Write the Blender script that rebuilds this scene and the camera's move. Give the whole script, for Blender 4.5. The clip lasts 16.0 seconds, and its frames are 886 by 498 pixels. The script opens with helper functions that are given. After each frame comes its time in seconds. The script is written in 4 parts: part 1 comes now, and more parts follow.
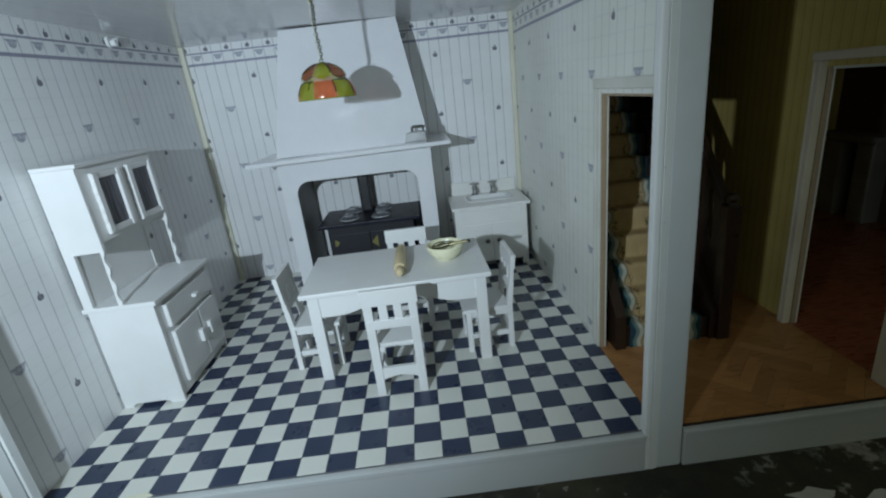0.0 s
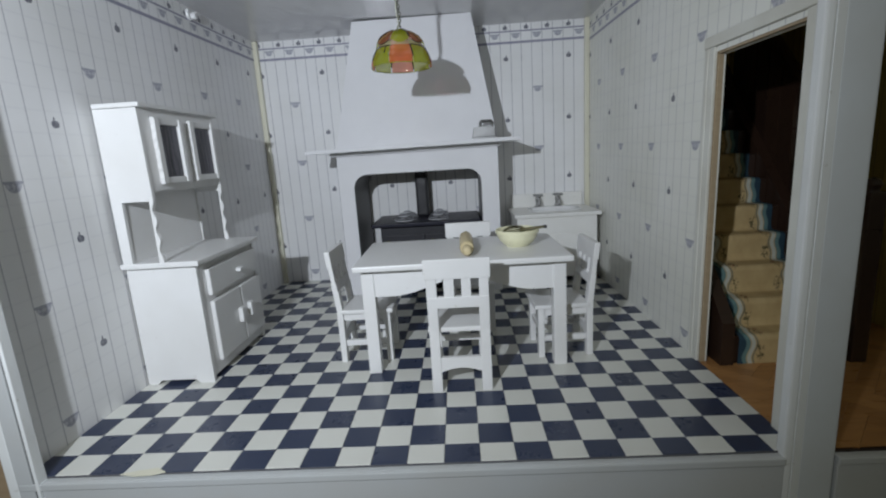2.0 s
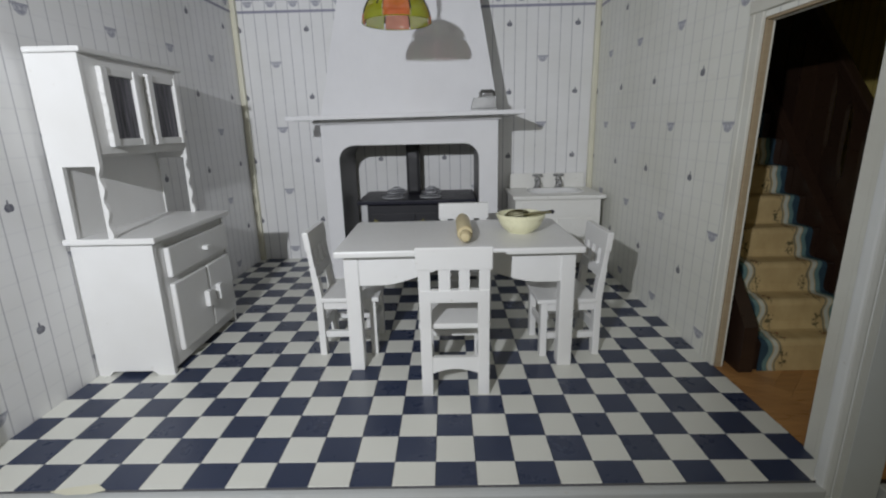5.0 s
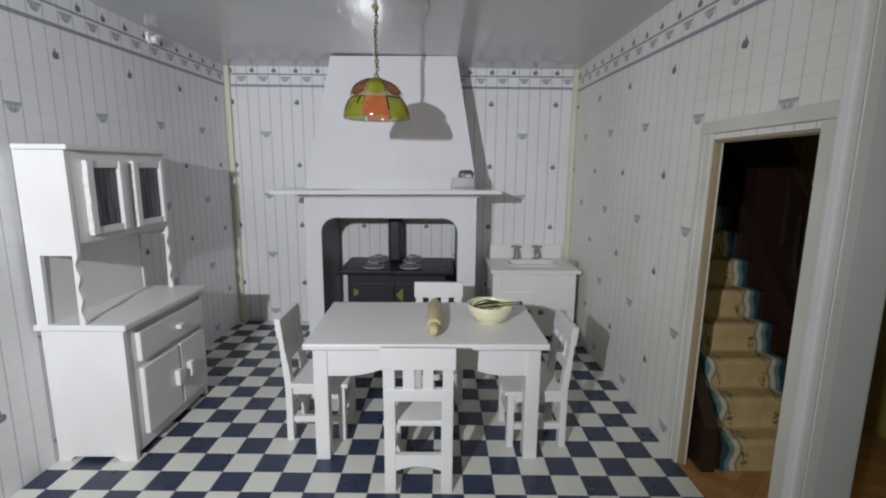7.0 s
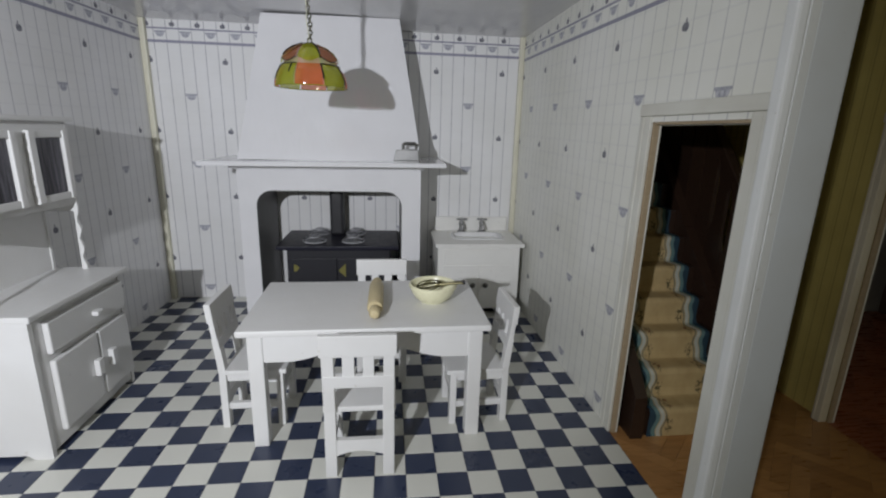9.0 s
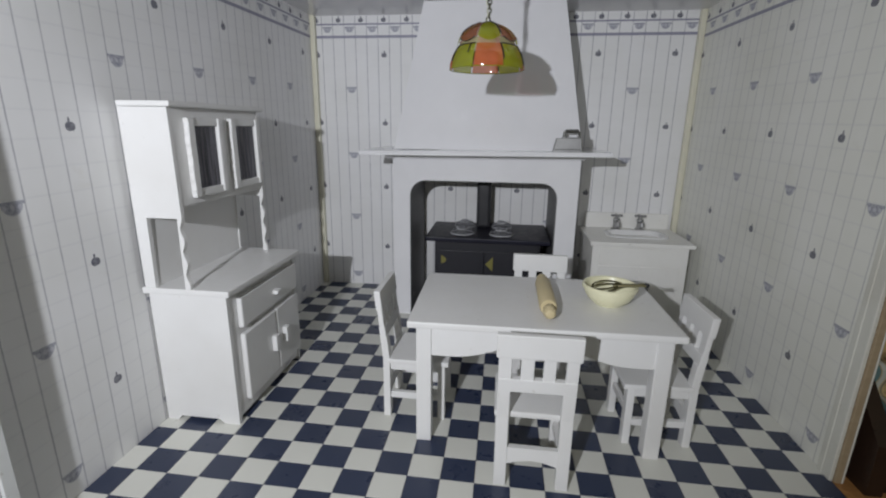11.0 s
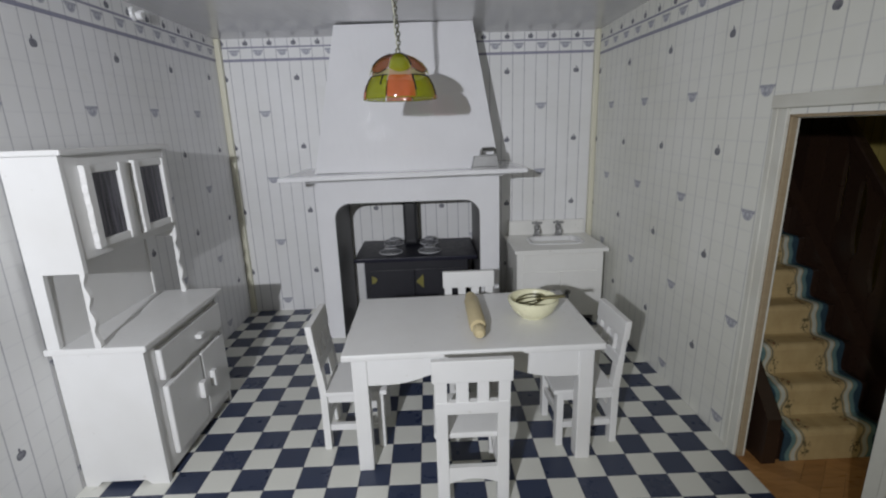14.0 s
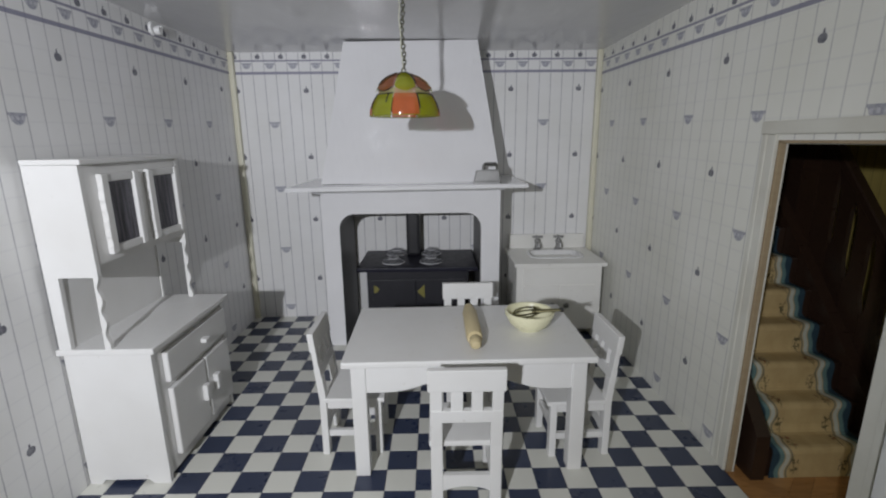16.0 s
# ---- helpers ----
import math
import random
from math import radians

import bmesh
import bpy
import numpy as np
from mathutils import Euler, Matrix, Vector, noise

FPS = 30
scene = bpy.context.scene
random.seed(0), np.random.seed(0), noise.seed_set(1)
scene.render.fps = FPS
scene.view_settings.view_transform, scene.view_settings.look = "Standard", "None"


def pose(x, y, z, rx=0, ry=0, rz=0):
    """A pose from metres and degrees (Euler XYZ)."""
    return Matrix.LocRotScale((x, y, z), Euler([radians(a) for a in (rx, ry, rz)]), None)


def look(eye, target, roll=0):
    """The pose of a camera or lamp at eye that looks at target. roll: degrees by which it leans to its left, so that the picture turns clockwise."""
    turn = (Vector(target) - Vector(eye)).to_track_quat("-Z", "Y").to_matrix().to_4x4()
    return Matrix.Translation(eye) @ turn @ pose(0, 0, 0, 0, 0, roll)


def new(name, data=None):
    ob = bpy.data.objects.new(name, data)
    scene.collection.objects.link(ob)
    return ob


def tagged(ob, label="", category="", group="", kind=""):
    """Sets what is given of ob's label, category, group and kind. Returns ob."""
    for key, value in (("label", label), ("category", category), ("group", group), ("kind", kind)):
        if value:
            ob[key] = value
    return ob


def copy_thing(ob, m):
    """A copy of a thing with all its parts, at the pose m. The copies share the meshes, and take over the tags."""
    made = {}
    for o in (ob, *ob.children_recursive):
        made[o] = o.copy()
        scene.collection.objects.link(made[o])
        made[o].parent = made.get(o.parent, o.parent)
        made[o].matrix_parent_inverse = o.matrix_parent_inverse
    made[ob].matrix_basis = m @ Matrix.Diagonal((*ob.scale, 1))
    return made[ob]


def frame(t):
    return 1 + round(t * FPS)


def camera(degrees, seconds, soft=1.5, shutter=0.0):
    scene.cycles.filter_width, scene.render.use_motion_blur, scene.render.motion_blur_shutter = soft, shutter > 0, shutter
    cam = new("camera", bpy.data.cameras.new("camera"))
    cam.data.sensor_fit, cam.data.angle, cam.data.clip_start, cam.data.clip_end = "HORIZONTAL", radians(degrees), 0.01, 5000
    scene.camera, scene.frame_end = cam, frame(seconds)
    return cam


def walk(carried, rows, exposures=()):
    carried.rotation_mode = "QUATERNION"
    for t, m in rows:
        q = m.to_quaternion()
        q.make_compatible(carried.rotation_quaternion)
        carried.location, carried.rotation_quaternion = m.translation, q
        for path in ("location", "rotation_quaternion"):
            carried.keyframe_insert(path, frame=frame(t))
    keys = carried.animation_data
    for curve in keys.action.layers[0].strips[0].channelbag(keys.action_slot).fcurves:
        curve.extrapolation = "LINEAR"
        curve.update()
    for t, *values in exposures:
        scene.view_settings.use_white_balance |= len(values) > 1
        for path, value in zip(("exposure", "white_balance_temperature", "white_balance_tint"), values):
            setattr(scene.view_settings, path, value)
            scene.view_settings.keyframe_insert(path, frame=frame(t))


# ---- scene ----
cam = camera(87.5, 16.0, soft=2.15)
# The place is a doll's house at 1:12; the numbers below are its full-size metres, which S brings down to the model's size.
S = 1 / 12
PATH = [
    (0, (2.662, -6.102, 2.178), (2.71, -4.212, 1.527), -6.6),
    (0.5, (2.671, -6.115, 2.148), (2.665, -4.185, 1.623), -5.3),
    (1, (2.439, -6.026, 1.917), (2.452, -4.088, 1.425), -3.6),
    (1.5, (2.433, -5.887, 1.61), (2.393, -3.93, 1.203), -3.5),
    (2, (2.353, -5.835, 1.522), (2.271, -3.877, 1.122), -3.6),
    (2.5, (2.182, -5.747, 1.505), (2.125, -3.788, 1.104), -1.8),
    (3, (2.136, -5.657, 1.49), (2.05, -3.702, 1.078), -1.0),
    (3.2, (2.18, -5.555, 1.326), (2.08, -3.59, 0.969), -1.6),
    (5.3, (2.282, -5.447, 1.607), (2.287, -3.536, 1.019), -0.5),
    (5.5, (2.267, -5.444, 1.769), (2.292, -3.548, 1.135), 0.3),
    (6, (2.163, -5.496, 1.863), (2.216, -3.53, 1.502), 0.4),
    (6.5, (2.117, -5.485, 1.875), (2.163, -3.51, 1.562), 0.2),
    (7, (2.425, -5.46, 1.853), (2.437, -3.49, 1.511), 0.5),
    (7.5, (2.973, -5.497, 1.818), (3.115, -3.537, 1.447), 1.3),
    (8, (3.147, -5.506, 1.78), (3.439, -3.565, 1.4), 1.1),
    (8.5, (3.027, -5.501, 1.853), (3.376, -3.58, 1.424), 0.9),
    (9, (2.477, -5.364, 1.944), (2.708, -3.439, 1.452), 1.6),
    (9.5, (2.182, -5.256, 1.876), (2.2, -3.318, 1.384), 1.3),
    (9.7, (2.074, -5.238, 1.869), (2.012, -3.301, 1.375), 0.9),
    (11.8, (2.151, -5.136, 1.855), (1.9, -3.222, 1.331), 0.7),
    (12, (2.227, -5.139, 1.854), (1.995, -3.223, 1.331), 0.6),
    (12.5, (2.275, -5.196, 1.862), (2.106, -3.273, 1.338), 0.7),
    (13, (2.216, -5.21, 1.886), (2.111, -3.284, 1.356), 1.0),
    (13.5, (2.126, -5.192, 1.885), (2.061, -3.254, 1.395), 1.2),
    (14, (2.13, -5.172, 2.007), (2.178, -3.236, 1.507), -1.8),
    (14.5, (2.131, -5.204, 2.014), (2.165, -3.257, 1.559), -1.4),
    (15, (2.144, -5.218, 1.992), (2.159, -3.266, 1.555), 0.1),
    (15.5, (2.155, -5.236, 2.037), (2.177, -3.289, 1.582), 0.3),
    (16, (2.159, -5.259, 2.047), (2.189, -3.313, 1.588), -0.6),
]
EXPOSURES = [(0.0, -0.02, 5600, -3), (0.5, 0.05, 5780, 0), (1.0, 0.08, 5950, 3), (2.0, 0.02, 6150, 7), (3.2, 0.02, 6350, 8), (5.5, 0.0, 6550, 9), (6.5, -0.03, 6520, 10), (7.0, 0.08, 6500, 10), (7.5, 0.32, 6450, 9), (8.0, 0.48, 6400, 9), (8.5, 0.48, 6400, 9), (9.1, 0.0, 6500, 10), (9.7, -0.12, 6500, 10), (12.0, 0.03, 6500, 10), (13.0, 0.04, 6500, 10), (14.5, -0.05, 6520, 10), (16.0, -0.06, 6550, 10)]
walk(cam, [(t, look(Vector(eye) * S, Vector(target) * S, roll)) for t, eye, target, roll in PATH], EXPOSURES)

# ---- world and light: a dark room, and one small torch held beside the camera ----
world = bpy.data.worlds.new("dim_room")
scene.world = world
world.use_nodes = True
world.node_tree.nodes["Background"].inputs["Color"].default_value = (1.0, 0.95, 0.70, 1)
world.node_tree.nodes["Background"].inputs["Strength"].default_value = 0.15

torch = bpy.data.lights.new("torch", "SPOT")
torch.energy, torch.shadow_soft_size, torch.color = 4.4, 0.0036, (0.945, 0.968, 1.03)
torch.spot_size, torch.spot_blend = radians(115), 1.0
new("torch", torch).matrix_world = look(Vector((1.05, -6.6, 2.42)) * S, Vector((1.06, 0, 1.60)) * S)


# ---- materials ----
class Net:
    """A short way to write a node material."""

    def __init__(self, name):
        self.mat = bpy.data.materials.new(name)
        self.mat.use_nodes = True
        self.tree = self.mat.node_tree
        self.out = self.tree.nodes["Material Output"]
        self.bsdf = self.tree.nodes["Principled BSDF"]

    def put(self, socket, value):
        if isinstance(value, bpy.types.NodeSocket):
            self.tree.links.new(value, socket)
        elif value is not None:
            socket.default_value = value

    def node(self, kind, ins=None, **props):
        n = self.tree.nodes.new(kind)
        for k, v in props.items():
            setattr(n, k, v)
        for k, v in (ins or {}).items():
            self.put(n.inputs[k], v)
        return n

    def m(self, op, a, b=None, c=None, clamp=False):
        n = self.node("ShaderNodeMath", operation=op, use_clamp=clamp)
        for i, v in enumerate((a, b, c)):
            self.put(n.inputs[i], v)
        return n.outputs[0]

    def mix(self, f, a, b):
        n = self.node("ShaderNodeMix", data_type="RGBA")
        for i, v in ((0, f), (6, a), (7, b)):
            self.put(n.inputs[i], (*v, 1) if isinstance(v, tuple) and len(v) == 3 else v)
        return n.outputs[2]

    def coords(self, which="Object"):
        return self.node("ShaderNodeTexCoord").outputs[which]

    def scaled(self, vec, xyz):
        return self.node("ShaderNodeMapping", {"Vector": vec, "Scale": xyz}).outputs[0]

    def noise(self, vec, scale, detail=3.0, rough=0.55):
        return self.node("ShaderNodeTexNoise", {"Vector": vec, "Scale": scale, "Detail": detail, "Roughness": rough}).outputs[0]

    def ramp(self, v, lo, hi, a=0.0, b=1.0):
        return self.node("ShaderNodeMapRange", {0: v, 1: lo, 2: hi, 3: a, 4: b}).outputs[0]

    def bump(self, height, strength=0.2, distance=0.0005):
        n = self.node("ShaderNodeBump", {"Height": height, "Strength": strength, "Distance": distance})
        self.put(self.bsdf.inputs["Normal"], n.outputs[0])

    def done(self, color=None, rough=None, metal=None, spec=None):
        self.put(self.bsdf.inputs["Base Color"], (*color, 1) if isinstance(color, tuple) else color)
        self.put(self.bsdf.inputs["Roughness"], rough)
        self.put(self.bsdf.inputs["Metallic"], metal)
        self.put(self.bsdf.inputs["Specular IOR Level"], spec)
        return self.mat


def painted(name, color, rough=0.4, wear=0.12, dirt=(0.45, 0.42, 0.36), grain=60.0):
    """Hand-painted wood: faint brush grain, blotches, uneven gloss."""
    n = Net(name)
    co = n.coords()
    big = n.noise(co, 25.0, 4)
    fine = n.noise(n.scaled(co, (grain, grain, grain * 6)), 8.0, 4)
    dark = tuple(c * (1 - wear) + d * wear for c, d in zip(color, dirt))
    base = n.mix(n.ramp(big, 0.35, 0.7), color, dark)
    specks = n.ramp(n.noise(co, 320.0, 2), 0.72, 0.76)
    base = n.mix(n.m("MULTIPLY", specks, 0.35), base, dirt)
    n.bump(n.m("ADD", n.m("MULTIPLY", fine, 0.5), big), 0.25, 0.0004)
    return n.done(base, n.ramp(fine, 0.3, 0.7, rough - 0.08, rough + 0.12))


def plain(name, color, rough=0.5, metal=0.0, vary=0.15, scale=120.0):
    n = Net(name)
    v = n.noise(n.coords(), scale, 4)
    n.bump(v, 0.15, 0.0002)
    return n.done(n.mix(n.ramp(v, 0.3, 0.7), color, tuple(c * (1 - vary) for c in color)), n.ramp(v, 0.3, 0.7, rough - 0.06, rough + 0.08), metal)


def gloss(name, color, rough=0.10, stretch=(1, 1, 1), streaks=0.16):
    """Thick gloss paint: slightly wavy, with brush streaks, blotches and a few specks."""
    n = Net(name)
    co = n.coords()
    wave = n.noise(n.scaled(co, stretch), 85.0, 2)
    brush = n.noise(n.scaled(co, stretch), 330.0, 3, 0.6)
    big = n.noise(co, 22.0, 4)
    specks = n.ramp(n.noise(co, 420.0, 2), 0.74, 0.78)
    col = n.mix(n.ramp(big, 0.3, 0.7), color, tuple(k * 0.93 for k in color))
    col = n.mix(n.m("MULTIPLY", specks, 0.25), col, (0.4, 0.38, 0.34))
    n.bump(n.m("ADD", wave, n.m("MULTIPLY", brush, streaks)), 0.35, 0.0008)
    return n.done(col, n.ramp(n.m("ADD", big, n.m("MULTIPLY", n.m("SUBTRACT", brush, 0.5), 0.6)), 0.3, 0.7, rough, rough + 0.07))


def wood(name, a, b, rough=0.45, stretch=(6, 60, 60), scale=8.0):
    n = Net(name)
    rnd = n.node("ShaderNodeObjectInfo").outputs["Random"]
    co = n.node("ShaderNodeVectorMath", {0: n.coords(), 1: (0.3, 0.7, 0.2)}, operation="ADD").outputs[0]
    shift = n.node("ShaderNodeVectorMath", {0: co, 1: n.node("ShaderNodeCombineXYZ", {0: rnd, 1: rnd, 2: rnd}).outputs[0]}, operation="ADD").outputs[0]
    grain = n.noise(n.scaled(shift, stretch), scale, 6, 0.65)
    tone = n.m("ADD", n.m("MULTIPLY", rnd, 0.5), n.m("MULTIPLY", n.ramp(grain, 0.3, 0.7), 0.5))
    n.bump(grain, 0.2, 0.0003)
    return n.done(n.mix(tone, a, b), n.ramp(grain, 0.3, 0.7, rough - 0.1, rough + 0.1))


def kitchen_paper(name, grid, stripe, warmth=0.0):
    """White tongue-and-groove print with navy apples and bowls and a border under the ceiling. UV in full-size metres."""
    n = Net(name)
    uv = n.node("ShaderNodeSeparateXYZ", {0: n.coords("UV")})
    u, v = uv.outputs[0], uv.outputs[1]
    wob = n.noise(n.coords("UV"), 30.0, 2)

    def cell(x, size, phase=0.0):
        f = n.m("FRACT", n.m("ADD", n.m("DIVIDE", n.m("SUBTRACT", x, phase), size), 0.5))
        return n.m("MULTIPLY", n.m("SUBTRACT", f, 0.5), size)

    def ellipse(x, y, rx, ry):
        d = n.m("ADD", n.m("POWER", n.m("ABSOLUTE", n.m("DIVIDE", x, rx)), 2.0), n.m("POWER", n.m("ABSOLUTE", n.m("DIVIDE", y, ry)), 2.0))
        return n.ramp(d, 1.15, 0.85)

    def line(x, half, soft=0.004):
        return n.ramp(n.m("ABSOLUTE", x), half + soft, half)

    def apple(x, y, s):
        body = n.m("MAXIMUM", ellipse(n.m("SUBTRACT", x, 0.008 * s), y, 0.024 * s, 0.026 * s), ellipse(n.m("ADD", x, 0.010 * s), y, 0.022 * s, 0.024 * s))
        return n.m("MAXIMUM", body, ellipse(n.m("SUBTRACT", x, 0.004 * s), n.m("SUBTRACT", y, 0.034 * s), 0.007 * s, 0.016 * s))

    def bowl(x, y, s):
        inside = n.m("MULTIPLY", ellipse(x, n.m("SUBTRACT", y, 0.028 * s), 0.052 * s, 0.062 * s), n.m("LESS_THAN", y, 0.026 * s))
        rim = n.m("MULTIPLY", line(n.m("SUBTRACT", y, 0.022 * s), 0.006 * s, 0.003), n.m("LESS_THAN", n.m("ABSOLUTE", x), 0.060 * s))
        flower = ellipse(cell(x, 0.034 * s), n.m("SUBTRACT", y, 0.002), 0.010 * s, 0.012 * s)
        return inside, rim, flower

    below = n.m("LESS_THAN", v, 2.745)
    PU, PV = 0.735, 0.70
    ap = n.m("MULTIPLY", apple(cell(u, PU), cell(v, PV, 2.575 - 0.7 * 3), 0.9), below)
    bi, br, bf = bowl(cell(u, PU, PU / 2), cell(v, PV, 2.575 - 0.7 * 3 + 0.35), 1.0)
    above = n.m("SUBTRACT", 1.0, below)
    ap2 = n.m("MULTIPLY", apple(cell(u, PU / 3), n.m("SUBTRACT", v, 2.918), 0.82), above)
    ci, cr, cf = bowl(cell(u, PU / 3, PU / 6), n.m("SUBTRACT", v, 2.830), 0.9)
    navy = n.m("MAXIMUM", ap, ap2, clamp=True)
    pale = n.m("ADD", n.m("MULTIPLY", n.m("MAXIMUM", bi, br), below), n.m("MULTIPLY", n.m("MAXIMUM", ci, cr), above), clamp=True)
    dots = n.m("ADD", n.m("MULTIPLY", bf, n.m("MULTIPLY", bi, below)), n.m("MULTIPLY", cf, n.m("MULTIPLY", ci, above)), clamp=True)
    groove = line(n.m("ADD", cell(u, PU / 6, PU / 12), n.m("MULTIPLY", n.m("SUBTRACT", wob, 0.5), 0.004)), 0.0024, 0.0030)
    faint = line(cell(v, 0.13), 0.003, 0.004)
    thin = line(n.m("SUBTRACT", v, 2.880), 0.006)
    thick = line(n.m("SUBTRACT", v, 2.757), 0.011)
    shade = n.noise(n.coords("UV"), 1.3, 4)
    # Both tones can be yellowed in place of warmer light on a wall.
    col = n.mix(n.ramp(shade, 0.3, 0.7), (0.83, 0.83, 0.84 - warmth), (0.76, 0.76, 0.75 - warmth))
    col = n.mix(n.m("MULTIPLY", n.m("MULTIPLY", faint, grid), n.m("MULTIPLY", below, n.ramp(shade, 0.25, 0.7, 0.45, 1.0))), col, (0.42, 0.42, 0.48))
    col = n.mix(n.m("MULTIPLY", groove, n.ramp(n.noise(n.coords("UV"), 9.0, 3), 0.3, 0.7, 0.55 * stripe, stripe)), col, (0.16, 0.16, 0.21))
    col = n.mix(n.m("MULTIPLY", n.m("MAXIMUM", thin, thick), 0.8), col, (0.16, 0.16, 0.26))
    col = n.mix(n.m("MULTIPLY", pale, n.ramp(n.noise(n.coords("UV"), 70.0, 3), 0.35, 0.65, 0.55, 0.9)), col, (0.22, 0.23, 0.31))
    col = n.mix(n.m("MULTIPLY", dots, 0.6), col, (0.62, 0.62, 0.66))
    col = n.mix(n.m("MULTIPLY", navy, n.ramp(n.noise(n.coords("UV"), 45.0, 3), 0.3, 0.7, 0.72, 0.95)), col, (0.055, 0.058, 0.095))
    stain = n.ramp(n.noise(n.coords("UV"), 4.0, 5, 0.7), 0.62, 0.8)
    col = n.mix(n.m("MULTIPLY", stain, 0.18), col, (0.55, 0.50, 0.38))
    n.bump(n.noise(n.coords("UV"), 60.0, 3), 0.08, 0.0002)
    return n.done(col, n.ramp(shade, 0.3, 0.7, 0.38, 0.5), spec=0.4)


def hall_paper(name):
    """Mustard paper with thin darker stripes."""
    n = Net(name)
    uv = n.node("ShaderNodeSeparateXYZ", {0: n.coords("UV")})
    u = uv.outputs[0]
    f = n.m("ABSOLUTE", n.m("SUBTRACT", n.m("FRACT", n.m("DIVIDE", u, 0.085)), 0.5))
    f2 = n.m("ABSOLUTE", n.m("SUBTRACT", n.m("FRACT", n.m("DIVIDE", n.m("ADD", u, 0.02), 0.085)), 0.5))
    line = n.m("MAXIMUM", n.ramp(f, 0.07, 0.04), n.m("MULTIPLY", n.ramp(f2, 0.05, 0.03), 0.5))
    big = n.noise(n.coords("UV"), 2.0, 5, 0.65)
    col = n.mix(n.ramp(big, 0.3, 0.7), (0.58, 0.47, 0.145), (0.46, 0.36, 0.105))
    col = n.mix(n.m("MULTIPLY", line, 0.6), col, (0.28, 0.21, 0.06))
    n.bump(big, 0.1, 0.0003)
    return n.done(col, 0.6)


def carpet(name):
    """Cream stair runner: teal and white wavy borders, small sprigs. UV: u across 0..1, v along in metres."""
    n = Net(name)
    uv = n.node("ShaderNodeSeparateXYZ", {0: n.coords("UV")})
    u, v = uv.outputs[0], uv.outputs[1]
    wave = n.m("MULTIPLY", n.m("SINE", n.m("MULTIPLY", v, 2 * math.pi / 0.185)), 0.020)
    edge = n.m("SUBTRACT", 0.5, n.m("ABSOLUTE", n.m("SUBTRACT", u, 0.5)))
    d = n.m("ADD", edge, wave)

    def band(lo, hi):
        return n.m("MULTIPLY", n.ramp(d, lo - 0.008, lo + 0.008), n.ramp(d, hi + 0.008, hi - 0.008))

    fy = n.m("ABSOLUTE", n.m("SUBTRACT", n.m("FRACT", n.m("DIVIDE", v, 0.18)), 0.5))
    leaf = n.noise(n.scaled(n.coords("UV"), (0.59, 1.0, 1.0)), 42.0, 2, 0.55)
    vine = n.ramp(n.m("ABSOLUTE", n.m("SUBTRACT", n.m("SUBTRACT", edge, 0.232), wave)), 0.012, 0.004)
    bunch = n.m("MULTIPLY", n.ramp(leaf, 0.50, 0.56), n.m("MULTIPLY", n.m("MULTIPLY", n.ramp(edge, 0.19, 0.21), n.ramp(edge, 0.295, 0.275)), n.ramp(fy, 0.30, 0.22)))
    sprig = n.m("MAXIMUM", bunch, n.m("MULTIPLY", vine, n.ramp(fy, 0.42, 0.30, 0.0, 0.6)), clamp=True)
    pile = n.noise(n.coords(), 900.0, 3)
    tone = n.noise(n.coords("UV"), 6.0, 3)
    col = n.mix(n.ramp(tone, 0.3, 0.7), (0.54, 0.41, 0.21), (0.45, 0.33, 0.16))
    col = n.mix(n.ramp(d, 0.085, 0.070), col, (0.030, 0.060, 0.085))
    col = n.mix(band(0.06, 0.11), col, (0.13, 0.22, 0.22))
    col = n.mix(band(0.120, 0.165), col, (0.50, 0.52, 0.46))
    col = n.mix(band(0.178, 0.192), col, (0.10, 0.13, 0.12))
    rose = n.m("GREATER_THAN", n.m("FRACT", n.m("DIVIDE", v, 0.36)), 0.5)
    col = n.mix(n.m("MULTIPLY", sprig, 0.85), col, n.mix(rose, (0.07, 0.065, 0.035), n.mix(n.ramp(leaf, 0.58, 0.62), (0.07, 0.065, 0.035), (0.26, 0.08, 0.045))))
    n.bump(pile, 0.5, 0.0004)
    return n.done(col, 0.9, spec=0.2)


def streaked(name, a, b):
    """A dark pane: two tones in random upright streaks, finely broken up."""
    n = Net(name)
    co = n.coords()
    streak = n.noise(n.scaled(co, (1, 1, 0.04)), 900.0, 3, 0.6)
    grit = n.noise(co, 1500.0, 2)
    n.bump(streak, 0.4, 0.0004)
    return n.done(n.mix(n.ramp(n.m("ADD", streak, n.m("MULTIPLY", n.m("SUBTRACT", grit, 0.5), 0.25)), 0.38, 0.66), a, b), 0.38, spec=0.35)


def tinted(name, color, see=0.46):
    """Thin translucent coloured plastic of the lamp shade."""
    n = Net(name)
    v = n.noise(n.coords(), 140.0, 3)
    n.bump(v, 0.12, 0.0003)
    n.done(n.mix(n.ramp(v, 0.3, 0.7), color, tuple(c * 0.75 for c in color)), 0.10, spec=0.6)
    trans = n.node("ShaderNodeBsdfTranslucent", {"Color": (*(min(1, c * 1.5) for c in color), 1)})
    clear = n.node("ShaderNodeBsdfTransparent", {"Color": (*(0.52 + 0.48 * c for c in color), 1)})
    a = n.node("ShaderNodeMixShader", {0: 0.4, 1: n.bsdf.outputs[0], 2: trans.outputs[0]})
    b = n.node("ShaderNodeMixShader", {0: see, 1: a.outputs[0], 2: clear.outputs[0]})
    n.tree.links.new(b.outputs[0], n.out.inputs["Surface"])
    return n.mat


